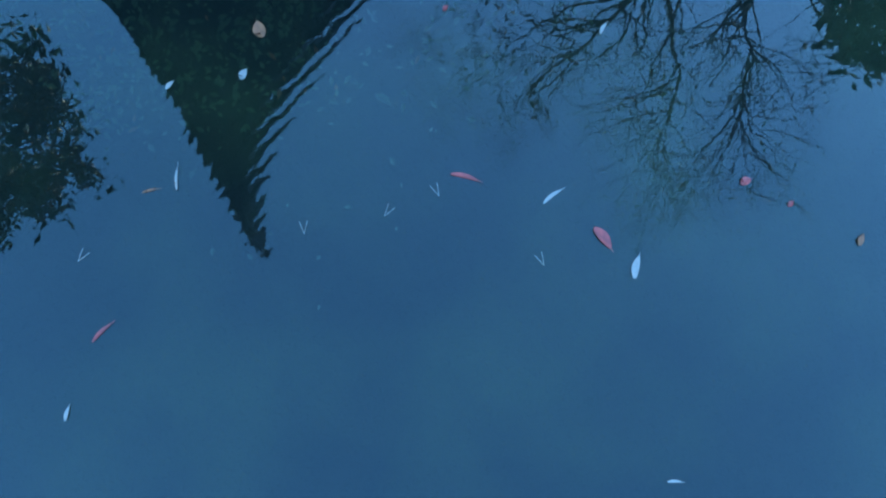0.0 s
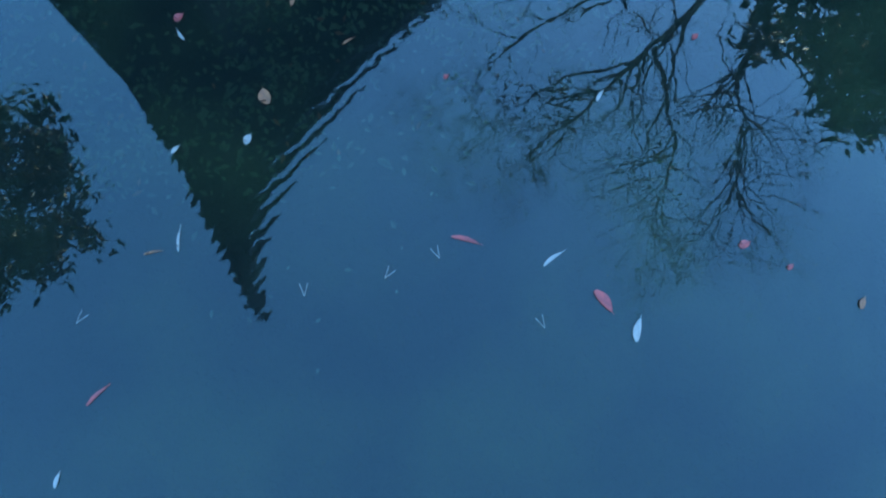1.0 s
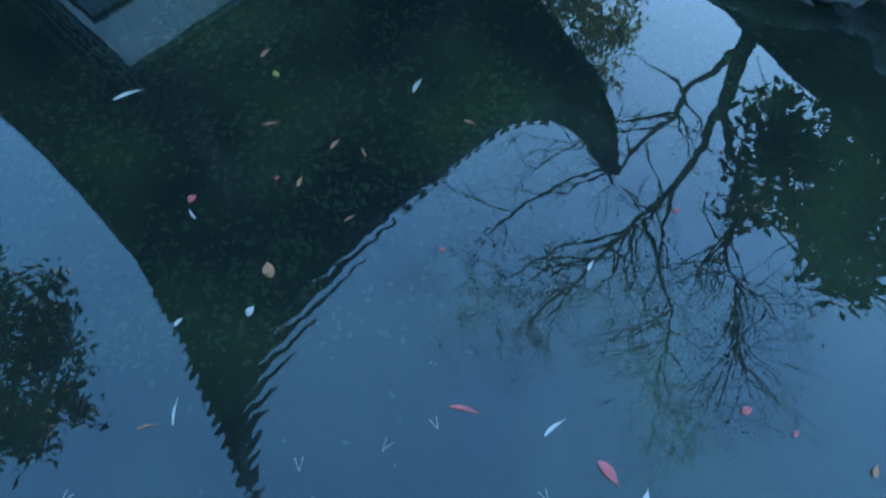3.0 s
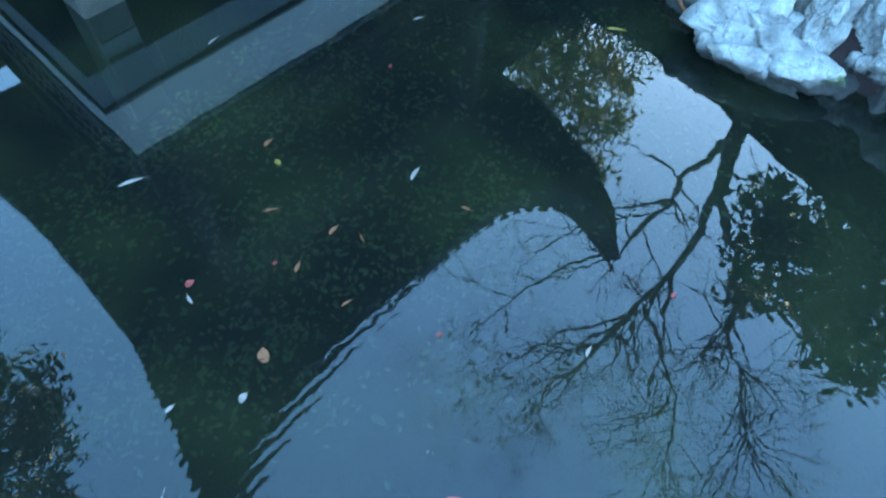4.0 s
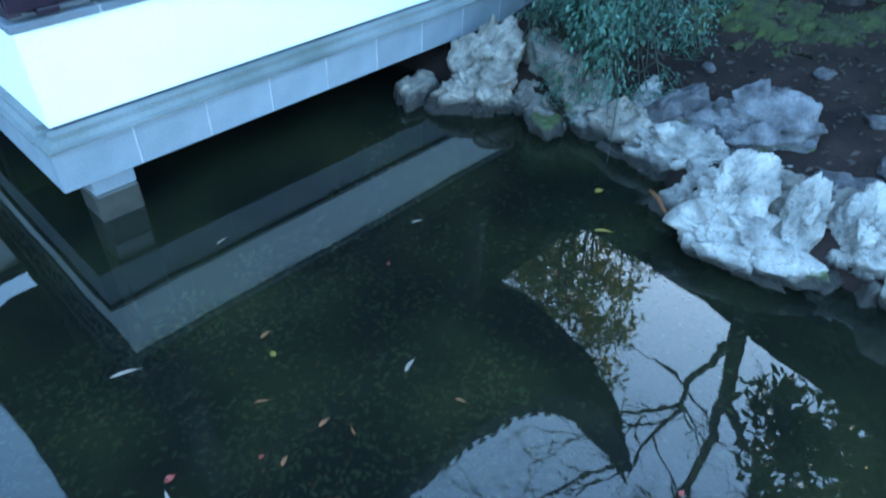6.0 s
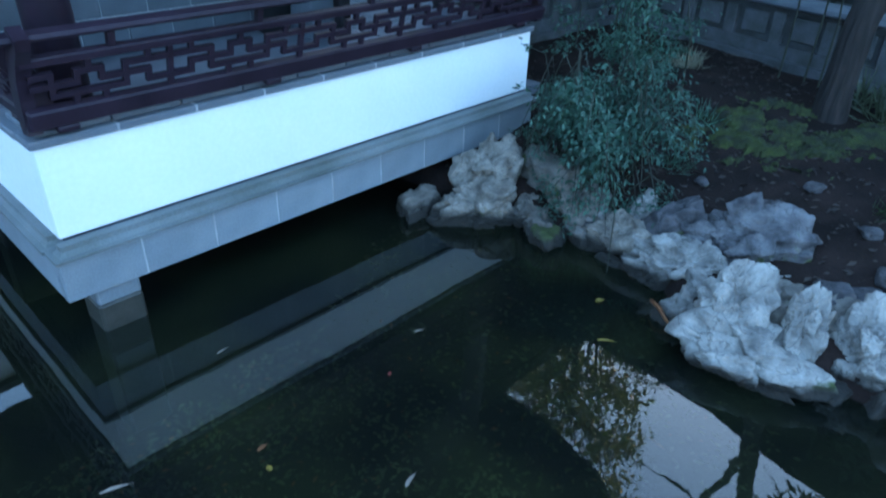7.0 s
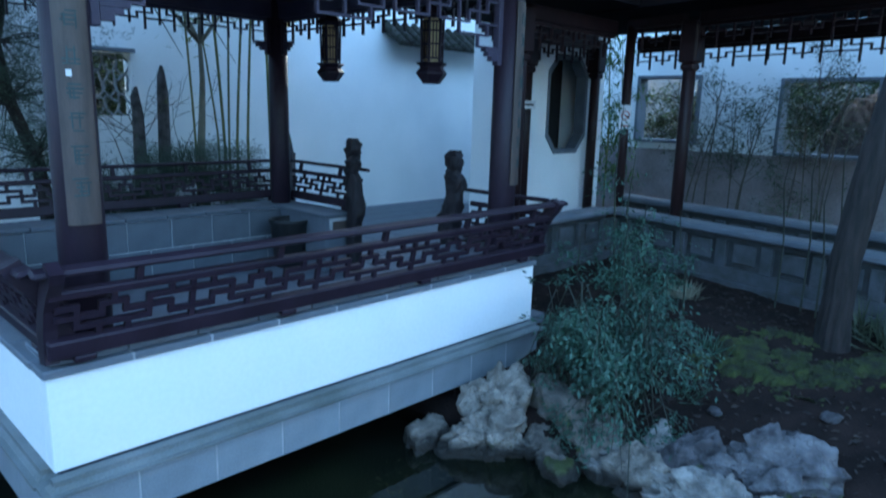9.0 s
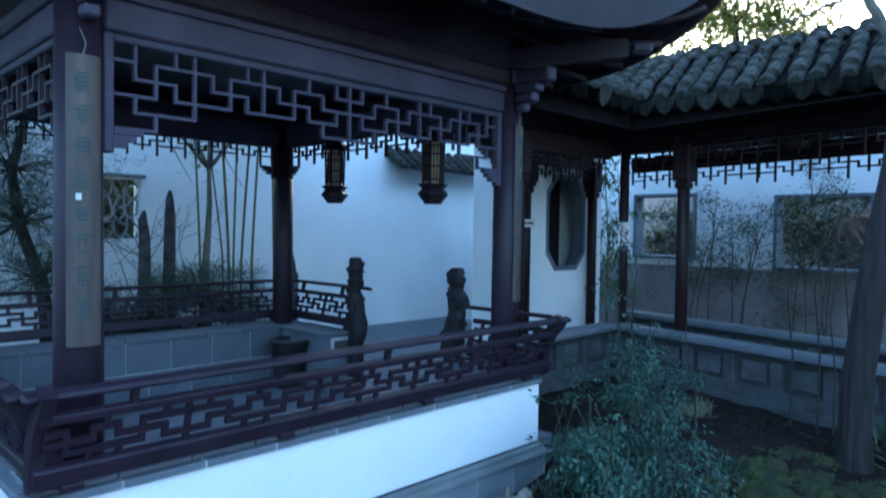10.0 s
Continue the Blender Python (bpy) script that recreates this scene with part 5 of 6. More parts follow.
BOUGHS = (((5.66, 0.84, 3.9), (5.47, 0.75, 4.56), (5.27, 0.74, 5.24), (4.95, 0.87, 6.06), (4.50, 1.09, 7.4), (4.1, 1.3, 8.9), 0.064),
          ((5.65, 1.02, 3.15), (5.60, 1.14, 3.50), (5.50, 1.25, 3.83), (5.39, 1.21, 4.20), (5.13, 1.42, 5.19), (4.80, 1.85, 6.1), 0.050),
          ((5.67, 0.80, 4.0), (5.62, 0.30, 4.48), (5.53, -0.02, 5.03), (5.40, -0.22, 5.55), (5.15, -0.66, 5.9), (4.75, -1.28, 6.5), 0.050),
          ((5.39, 1.22, 4.15), (5.33, 1.45, 4.43), (5.24, 1.72, 4.73), (5.0, 2.1, 5.3), (4.7, 2.5, 6.1), 0.026),
          ((5.06, 0.79, 5.76), (4.92, 0.31, 6.1), (4.72, -0.18, 6.6), (4.49, -0.55, 7.3), (4.2, -0.9, 8.2), 0.036),
          ((5.27, 0.74, 5.24), (5.15, 0.45, 5.9), (4.95, 0.15, 6.9), (4.6, -0.1, 8.0), 0.030),
          ((5.47, 1.24, 3.88), (5.41, 1.50, 3.74), (5.34, 1.75, 3.66), (5.28, 1.98, 3.60), 0.016),
          ((4.70, 1.0, 6.7), (4.3, 1.5, 7.3), (3.8, 1.9, 8.2), 0.024),
          ((5.13, 1.42, 5.19), (4.7, 2.0, 5.9), (4.2, 2.4, 6.8), (3.6, 2.6, 7.9), 0.028),
          ((4.95, 0.87, 6.06), (4.4, 1.5, 6.7), (3.9, 1.9, 7.5), (3.4, 2.1, 8.4), 0.026))
for which, limb in enumerate(BOUGHS):
    bm = bmesh.new()
    pts, r0 = [Vector(p) for p in limb[:-1]], limb[-1]
    fine = [pts[0]]
    for a, b in zip(pts, pts[1:]):
        for k in range(1, 5):
            fine.append(a.lerp(b, k / 4) + Vector((rnd.gauss(0, 0.022), rnd.gauss(0, 0.022), rnd.gauss(0, 0.015))))
    rad = [r0 * (1 - 0.8 * i / (len(fine) - 1)) for i in range(len(fine))]
    tube(bm, fine, rad, 8)
    for i in range(9 if which in (1, 3) else 7, len(fine)):
        for k in range(0 if r0 < 0.02 else 1 if which in (1, 3) else 3 if i > 11 else 2 if i > 9 else 1):
            d = (fine[i] - fine[i - 1]).normalized()
            w = (d + Vector((rnd.gauss(0, 0.7), rnd.gauss(0, 0.7), rnd.gauss(0, 0.4)))).normalized()
            grow(bm, rnd, fine[i], w, rnd.uniform(0.6, 1.15), rad[i] * 0.4 + 0.004, 2 if which in (1, 3) else 3, tips, 0.34, 3, 0.66)
    part("limb", bm, TWIG, tree)
leaf_mesh(cloud(rnd, rnd.sample(tips, min(len(tips), 800)), 3, 0.08, 0.055), LEAF_GREEN, "sparse_leaves", tree)


def leafy_tree(name, label, foot, top, trunk_r, crown, n, per, spread, size, mat, seed, limbs=7, droop=(-0.9, 0.3), low=3, bark=None):
    """A tree with a tapered trunk, limbs and a broken crown of leaf clumps. crown: centre and half sizes."""
    t = thing(name, label, "tree")
    rnd = random.Random(seed)
    bm = bmesh.new()
    foot, top = Vector(foot), Vector(top)
    pts = [foot.lerp(top, i / 6) + Vector((rnd.gauss(0, 0.05), rnd.gauss(0, 0.05), 0)) * (i > 0) for i in range(7)]
    tube(bm, pts, [trunk_r * (1.25 - 0.85 * i / 6) for i in range(7)], 10)
    part("trunk", bm, bark or BARK, t, "", True)
    (cx, cy, cz), (hx, hy, hz) = crown
    centres = []
    while len(centres) < n:
        p = Vector((rnd.uniform(-1, 1), rnd.uniform(-1, 1), rnd.uniform(-1, 1)))
        if 0.25 < p.length < 1 + 0.25 * noise.noise(p * 2 + Vector((seed, 0, 0))) and noise.noise(p * 2.2 + Vector((0, seed, 0))) > -0.16:
            centres.append(Vector((cx + p.x * hx, cy + p.y * hy, cz + p.z * hz)))
    for k in range(limbs):
        bm = bmesh.new()
        c = centres[rnd.randrange(len(centres))]
        s = pts[rnd.randint(low, 6)]
        mid = s.lerp(c, 0.5) + Vector((rnd.gauss(0, 0.15), rnd.gauss(0, 0.15), 0.1))
        tube(bm, [s, s.lerp(mid, 0.5), mid, mid.lerp(c, 0.6), c], [trunk_r * 0.42, trunk_r * 0.34, trunk_r * 0.24, trunk_r * 0.15, 0.01], 6)
        for _ in range(6):
            e = c + Vector((rnd.gauss(0, 0.5), rnd.gauss(0, 0.5), rnd.gauss(0, 0.4)))
            tube(bm, [mid.lerp(c, rnd.uniform(0.2, 1)), e], [0.010, 0.003], 4)
        part("limb", bm, bark or BARK, t)
    part_leaves = leaf_mesh(cloud(rnd, centres, per, spread, size, droop), mat, "crown", t)
    return t


leafy_tree("evergreen_tree", "dense dark evergreen tree with broad leaves over the bank", (6.1, -1.3, 0.3), (5.9, -1.1, 5.2), 0.13, ((6.15, -0.95, 3.7), (1.25, 1.50, 2.3)), 150, 34, 0.13, 0.20, LEAF_DARK, 5, 12)
leafy_tree("broadleaf_tree", "tall dark leafy tree standing on the far bank", (-2.9, 7.4, 0.3), (-2.6, 6.9, 7.2), 0.15, ((-2.55, 5.8, 6.2), (1.55, 1.3, 2.8)), 130, 90, 0.15, 0.16, LEAF_DARK, 9, 12)
leafy_tree("autumn_tree", "tall yellow-green autumn tree rising behind the garden wall", (12.0, 6.6, 0.3), (11.7, 6.4, 10.2), 0.16, ((11.5, 6.35, 10.4), (1.3, 2.2, 2.5)), 170, 44, 0.20, 0.19, LEAF_OLIVE, 12, 14)
leafy_tree("autumn_tree", "yellow-green autumn tree behind the roof of the walk", (12.0, 4.6, 0.3), (11.8, 4.6, 5.5), 0.09, ((11.7, 4.7, 6.2), (1.0, 1.7, 1.7)), 700, 36, 0.12, 0.11, LEAF_OLIVE, 13, 8)
leafy_tree("garden_tree", "green leafy tree seen through the garden window", (12.3, 2.3, 0.3), (12.2, 2.3, 3.2), 0.09, ((12.1, 2.7, 2.4), (0.7, 2.0, 1.2)), 330, 28, 0.12, 0.12, LEAF_DARK, 15, 8)
rock(11.3, 2.30, 1.55, 0.50, 0.66, 1.15, 20, 77, "tall dark hollowed garden rock seen through the wide window", SHADOWY, 6, 1.5)
leafy_tree("garden_tree", "pale green leafy shrub seen through the garden window", (11.9, 5.6, 0.3), (11.9, 5.6, 2.4), 0.06, ((11.9, 5.7, 1.75), (0.5, 1.6, 0.85)), 460, 26, 0.10, 0.09, LEAF_DARK, 16, 8)
leafy_tree("garden_tree", "dark leafy shrub seen through the openwork window", (3.2, 9.3, 0.3), (3.2, 9.3, 2.2), 0.05, ((3.2, 9.3, 2.2), (0.9, 0.3, 1.1)), 420, 26, 0.10, 0.10, LEAF_DARK, 17, 6)
leafy_tree("yellow_tree", "small pale tree with a few yellow leaves behind the pavilion", (3.69, 7.4, 0.4), (3.66, 7.4, 2.75), 0.056, ((3.65, 7.5, 3.75), (1.0, 0.4, 0.75)), 60, 14, 0.12, 0.06, LEAF_YELLOW, 18, 6, low=6, bark=PALE_BARK)


def pine(name, label, path, radius, tufts, seed, reach=0.12):
    t = thing(name, label, "pine tree")
    rnd = random.Random(seed)
    bm = bmesh.new()
    pts = [Vector(p) for p in path]
    tube(bm, pts, [radius * (1 - 0.6 * i / (len(pts) - 1)) for i in range(len(pts))], 9)
    part("trunk", bm, BARK, t, "", True)
    places = []
    for c in tufts:
        bm = bmesh.new()
        c = Vector(c)
        s = min(pts, key=lambda p: (p - c).length)
        tube(bm, [s, s.lerp(c, 0.5) + Vector((0, 0, 0.05)), c], [radius * 0.16, radius * 0.10, 0.003], 5)
        part("branch", bm, BARK, t)
        for _ in range(16):
            e = c + Vector((rnd.gauss(0, reach), rnd.gauss(0, reach), rnd.gauss(0, reach * 0.55)))
            for _ in range(22):
                places.append((e.x + rnd.gauss(0, 0.05), e.y + rnd.gauss(0, 0.05), e.z + rnd.gauss(0, 0.035), rnd.uniform(0.04, 0.085), rnd.uniform(0, 6.28), rnd.uniform(-0.3, 1.3), rnd.uniform(0, 3)))
    leaf_mesh(places, NEEDLE, "needles", t, "", 0.05, 0.085)
    return t


rnd = random.Random(31)
pine("pine_tree", "old pine with curved trunk and dark needles beside the pavilion", [(1.98, 7.3, 0.3), (1.95, 7.3, 1.2), (1.90, 7.3, 1.55), (1.72, 7.3, 2.1), (1.66, 7.3, 2.6), (1.78, 7.3, 3.1), (1.7, 7.2, 3.6)], 0.075,
     [(rnd.uniform(1.2, 2.35), rnd.uniform(6.9, 7.9), rnd.uniform(1.35, 3.8)) for _ in range(110)], 32, 0.16)
pine("dwarf_pine", "low dark pine shrub behind the rear rail", [(3.4, 7.2, 0.35), (3.42, 7.2, 0.8), (3.5, 7.2, 1.2)], 0.04,
     [(rnd.uniform(2.9, 4.15), rnd.uniform(6.95, 7.4), rnd.uniform(0.75, 1.60)) for _ in range(60)], 33, 0.12)
pine("dwarf_pine", "low dark pine shrub behind the rear rail", [(2.5, 7.3, 0.35), (2.5, 7.3, 0.8), (2.5, 7.3, 1.1)], 0.035,
     [(rnd.uniform(2.1, 3.0), rnd.uniform(6.95, 7.5), rnd.uniform(0.7, 1.35)) for _ in range(40)], 34, 0.11)

for x0, x1, ztop, r in ((4.18, 4.05, 3.9, 0.021), (4.24, 4.30, 4.0, 0.016), (4.35, 4.50, 4.0, 0.019), (4.50, 4.62, 4.1, 0.019), (4.83, 4.78, 4.0, 0.020), (3.80, 3.70, 3.8, 0.016), (4.10, 3.82, 3.6, 0.014)):
    b = thing("bamboo", "single yellow-green bamboo cane against the white wall", "bamboo", "bamboo canes")
    bm = bmesh.new()
    n = 12
    pts, rad = [], []
    for i in range(n + 1):
        s = i / n
        z = 0.4 + (ztop - 0.4) * s
        x = x0 + (x1 - x0) * max(0, (z - 1.6) / 2.0) ** 1.2
        for dz, k in ((-0.012, 1.0), (0.0, 1.22), (0.012, 1.0)):
            pts.append((x, 7.9, z + dz))
            rad.append(r * k * (1 - 0.25 * s))
    tube(bm, pts, rad, 8)
    part("cane", bm, BAMBOO, b, "", True)
    rr = random.Random(int(x0 * 100))
    leaf_mesh(cloud(rr, [(x1 + rr.gauss(0, 0.15), 7.85 + rr.gauss(0, 0.1), ztop - rr.uniform(0, 0.8)) for _ in range(10)], 9, 0.12, 0.13), LEAF_YELLOW, "leaves", b, "", 0.1, 0.14)

for x, zt, r in ((3.29, 2.50, 0.07), (3.00, 2.26, 0.075), (4.93, 1.75, 0.06)):
    s = thing("stone_shaft", "slender upright grey stone shaft set in the planting bed", "standing stone", "standing stones")
    bm = bmesh.new()
    tube(bm, [(x - 0.03, 7.6, 0.3), (x, 7.6, 0.9), (x + 0.01, 7.6, 1.5), (x, 7.6, zt - 0.3), (x - 0.005, 7.6, zt - 0.1), (x - 0.01, 7.6, zt)], [r * 1.1, r, r * 0.95, r * 0.85, r * 0.6, r * 0.2], 9)
    for v in bm.verts:
        v.co += Vector((noise.noise(v.co * 5), noise.noise(v.co * 5 + Vector((9, 0, 0))), 0)) * 0.025
    part("stone", bm, GREY, s)

# the big shrub on the bank
STEM = material("dark_green_stem", (0.030, 0.034, 0.020), 0.7, (0.018, 0.020, 0.014), 6, 50, 0.1)
shrub = thing("nandina_shrub", "sprawling blue-green shrub with fine divided leaves over the rocks", "shrub")
rnd = random.Random(41)
stems = []
for k in range(110):
    fx, fy = 3.66 + rnd.gauss(0, 0.13), 2.20 + rnd.gauss(0, 0.19)
    foot = Vector((fx, fy, ground_height(fx, fy) - 0.03))
    a, out, up = (rnd.gauss(4.15, 0.75) if rnd.random() < 0.6 else rnd.uniform(0, 6.28)), rnd.uniform(0.10, 0.42), rnd.uniform(0.30, 0.85)
    if k > 90:      # low boughs that trail over the rocks to the water
        a, out, up = rnd.gauss(4.25, 0.35), rnd.uniform(0.20, 0.38), rnd.uniform(0.08, 0.30)
    e = foot + Vector((math.cos(a) * out, math.sin(a) * out, up))
    if e.y > 0.69 * e.x and e.z > 1.95 - 0.313 * math.hypot(e.x, e.y):
        continue
    tip = e + Vector((math.cos(a) * 0.20, math.sin(a) * 0.20, -rnd.uniform(0.2, 0.6)))
    line = [foot, foot.lerp(e, 0.5) + Vector((0, 0, 0.12)), e, tip]
    bm = bmesh.new()
    tube(bm, line, [0.006, 0.005, 0.004, 0.002], 5)
    part("stem", bm, STEM, shrub)
    for i in range(34):
        s = rnd.uniform(0.45, 1.0) * 3
        i0 = min(2, int(s))
        stems.append(line[i0].lerp(line[i0 + 1], s - i0))
for k, (x, y, h) in enumerate(((4.72, 2.70, 2.2), (4.80, 2.62, 1.8), (4.95, 2.55, 1.4), (5.05, 2.7, 1.2), (4.35, 2.75, 1.15), (4.5, 2.45, 1.3), (5.25, 2.35, 1.35), (4.62, 2.52, 1.05), (4.78, 2.42, 0.95), (4.9, 2.36, 1.1), (4.68, 2.60, 1.25))):
    gx = Vector((x - 0.05, y - 0.1, ground_height(x, y) - 0.03))
    line = [gx, gx + Vector((0.02, 0.03, 0.5)), Vector((x, y, h * 0.75)), Vector((x + rnd.gauss(0, 0.04), y + rnd.gauss(0, 0.04), h))]
    bm = bmesh.new()
    tube(bm, line, [0.009, 0.008, 0.006, 0.003], 5)
    part("stem", bm, STEM, shrub)
    for i in range(80):
        s = rnd.uniform(0.4, 1.0) * 3
        i0 = min(2, int(s))
        stems.append(line[i0].lerp(line[i0 + 1], s - i0) + Vector((rnd.gauss(0, 0.07), rnd.gauss(0, 0.07), 0)))
places = []
for c in stems:
    a = rnd.uniform(0, 6.28)
    if noise.noise(c * 3.6) < -0.04:
        continue
    for j in range(7):
        places.append((c.x + math.cos(a) * 0.022 * j + rnd.gauss(0, 0.012), c.y + math.sin(a) * 0.022 * j + rnd.gauss(0, 0.012), c.z - 0.006 * j + rnd.gauss(0, 0.012), rnd.uniform(0.026, 0.050), a + (1.0 if j % 2 else -1.0) + rnd.gauss(0, 0.3), rnd.uniform(-1.2, 0.1), rnd.uniform(-0.6, 0.6)))
places = [p for p in places if p[1] < 0.70 * p[0] or p[2] < 2.02 - 0.313 * math.hypot(p[0], p[1])]      # the wall's end stays clear
places = [p for p in places if p[1] < 2.30 or p[0] > 3.50]      # and so do the pale boulders at the platform's foot
for sx, sy, sz in ((3.71, 2.75, 0.96), (3.63, 2.70, 0.71)):      # two sprigs before the wall's end
    bm = bmesh.new()
    tube(bm, [(3.98, 2.62, 0.45), (3.88, 2.68, sz - 0.08), (sx, sy, sz)], [0.004, 0.003, 0.0015], 5)
    part("stem", bm, STEM, shrub)
    for j in range(9):
        places.append((sx + 0.012 * j, sy + rnd.gauss(0, 0.012), sz - 0.008 * j + rnd.gauss(0, 0.016), 0.060, rnd.uniform(0, 6.28), rnd.uniform(-0.6, 0.3), rnd.uniform(-0.5, 0.5)))
leaf_mesh(places, LEAF_BLUE, "foliage", shrub, "", 0.25, 0.42)


def tuft(name, label, x, y, n, h, mat, seed, lean=0.5):
    rnd = random.Random(seed)
    t = thing(name, label, "plant", "bank plants")
    z = ground_height(x, y) - 0.01
    pl = [(x + rnd.gauss(0, 0.06), y + rnd.gauss(0, 0.06), z, h * rnd.uniform(0.5, 1.15), rnd.uniform(0, 6.28), rnd.uniform(0.1, 1.4), rnd.uniform(0, 3)) for _ in range(n)]
    leaf_mesh(pl, mat, "foliage", t, "", 0.1, 0.04)
    return t


STRAW = material("dry_grass", (0.30, 0.28, 0.20), 0.8, (0.14, 0.13, 0.09), 4, 40, 0.0, island=0.4)
SEDGE = material("pale_sedge", (0.085, 0.105, 0.060), 0.6, (0.040, 0.055, 0.030), 3, 30, 0.0, island=0.5, thin=0.2)
tuft("grass_tuft", "pale dry grass tuft on the soil beside the walk", 5.95, 2.60, 170, 0.22, STRAW, 1)
tuft("grass_tuft", "thin pale green grass tuft at the foot of the tree", 5.95, 1.15, 55, 0.34, SEDGE, 2)
tuft("grass_tuft", "thin pale green grass tuft at the foot of the tree", 5.75, 0.92, 60, 0.36, SEDGE, 3)
tuft("grass_tuft", "green grass tuft on the bank", 4.20, 0.42, 60, 0.18, LEAF_GRASS, 4)
tuft("fern", "small dark green fern on the soil", 4.20, 1.75, 70, 0.15, LEAF_BLUE, 6)
tuft("fern", "small dark green fern on the soil", 4.9, 1.9, 70, 0.2, LEAF_BLUE, 7)
tuft("fern", "small green plant between the rocks", 3.12, 2.0, 80, 0.12, LEAF_GREEN, 8)
for i, (x, y, h) in enumerate(((6.35, 1.7, 1.6), (6.25, 1.55, 1.3), (6.45, 1.5, 1.8), (6.30, 1.9, 1.5))):
    w = thing("thin_stem", "thin bare dark stem beside the walk", "plant", "thin stems")
    bm = bmesh.new()
    z = ground_height(x, y)
    tube(bm, [(x, y, z - 0.02), (x + 0.02, y, z + h * 0.4), (x - 0.03, y + 0.04, z + h * 0.75), (x + 0.05, y + 0.02, z + h)], [0.009, 0.008, 0.006, 0.003], 6)
    part("stem", bm, STEM, w)

# moss sheets lie as a low mound over the soil
moss = thing("moss_mound", "bright yellow-green moss spread over the soil round the tree", "moss")
for cx, cy, hx, hy, sd in ((5.00, 1.58, 0.62, 0.40, 1), (4.95, 1.08, 0.40, 0.28, 2), (5.35, 0.82, 0.45, 0.28, 3)):
    bm = bmesh.new()
    n = 90
    grid = {}
    for j in range(n + 1):
        for i in range(n + 1):
            u, v = -1 + 2 * i / n, -1 + 2 * j / n
            x, y = cx + u * hx, cy + v * hy
            f = 1 - math.hypot(u, v) + 1.1 * noise.fractal(Vector((x * 5, y * 5, sd)), 0.6, 2.0, 6) + 0.35 * noise.noise(Vector((x * 26, y * 26, sd))) - 0.30
            grid[i, j] = bm.verts.new((x, y, ground_height(x, y) + max(-0.03, min(0.03, f * 0.07)) + 0.012 * noise.noise(Vector((x * 34, y * 34, 0)))))
    for j in range(n):
        for i in range(n):
            bm.faces.new((grid[i, j], grid[i + 1, j], grid[i + 1, j + 1], grid[i, j + 1]))
    part("moss_patch", bm, MOSS, moss, "", True)

# thin bamboo and saplings between the walk and the east wall
rnd = random.Random(51)
for i in range(11):
    s = thing("sapling", "slender dark sapling with sparse leaves before the garden wall", "plant", "saplings")
    x, y = 9.3 + rnd.uniform(-0.15, 0.2), (4.22, 4.12, 3.70, 3.62, 3.55, 4.02, 2.85, 2.62, 2.54, 2.46, 2.50)[i] + rnd.uniform(-0.05, 0.05)
    bm = bmesh.new()
    h = rnd.uniform(1.7, 2.5)
    dx, dy = rnd.gauss(0, 0.12), rnd.gauss(-0.22 if i < 6 else 0.0, 0.22)
    line = [Vector((x, y, 0.35)), Vector((x + dx * 0.3, y + dy * 0.2, 0.35 + h * 0.4)), Vector((x + dx * 0.6, y + dy * 0.6, 0.35 + h * 0.75)), Vector((x + dx, y + dy, 0.35 + h))]
    tube(bm, line, [0.013, 0.011, 0.008, 0.003], 6)
    tips = []
    for k in range(9):
        grow(bm, rnd, line[0 if 5 < i < 10 else 1].lerp(line[3], rnd.random()), (rnd.gauss(0, 1), rnd.gauss(0, 1), 0.7), 0.4, 0.005, 1, tips, 0.3, 3, 0.6)
    part("stem", bm, TWIG, s)
    leaf_mesh(cloud(rnd, tips, 9, 0.07, 0.075), LEAF_DARK, "leaves", s, "", 0.15, 0.22)


for k, (x, y, h) in enumerate(((9.25, 5.50, 3.1), (9.40, 5.35, 2.8), (9.15, 5.62, 2.9))):
    b = thing("bamboo", "leafy green bamboo beside the white wall's end", "bamboo", "leafy bamboos")
    rr = random.Random(70 + k)
    bm = bmesh.new()
    tube(bm, [(x, y, 0.35), (x, y, 0.35 + h * 0.5), (x - 0.1, y + 0.05, 0.35 + h)], [0.016, 0.014, 0.005], 7)
    part("cane", bm, BAMBOO, b, "", True)
    leaf_mesh(cloud(rr, [(x + rr.gauss(0, 0.12), y + rr.gauss(0, 0.12), 1.1 + rr.uniform(0, h - 0.7)) for _ in range(26)], 12, 0.08, 0.17, (-1.3, -0.3)), LEAF_GREEN, "leaves", b, "", 0.1, 0.16)
tw = thing("bare_shrub", "bare twiggy shrub against the white wall by the openwork window", "shrub")
rnd = random.Random(81)
bm = bmesh.new()
tips = []
for k in range(7):
    grow(bm, rnd, (3.42 + rnd.gauss(0, 0.03), 8.1, 0.4), (rnd.gauss(-0.12, 0.10), rnd.gauss(0, 0.05), 1), 1.35, 0.010, 3, tips, 0.22, 3, 0.5)
part("branchwork", bm, TWIG, tw)

# ---------------- things in the pavilion ----------------
# pane colour raised to amber to carry the low sun on the lantern
GLASS = material("lantern_pane", (0.52, 0.36, 0.15), 0.35, (0.4, 0.27, 0.11), 6, 40, 0.0, thin=0.3)


def ring6(bm, specs, n=6):
    """A many-sided body from (z, radius) rows."""
    rows = [[bm.verts.new((r * math.cos(2 * math.pi * (k + 0.5) / n), r * math.sin(2 * math.pi * (k + 0.5) / n), z)) for k in range(n)] for z, r in specs]
    for a, b in zip(rows, rows[1:]):
        for k in range(n):
            bm.faces.new((a[k], a[(k + 1) % n], b[(k + 1) % n], b[k]))
    bm.faces.new(rows[0][::-1])
    bm.faces.new(rows[-1])
    return bm


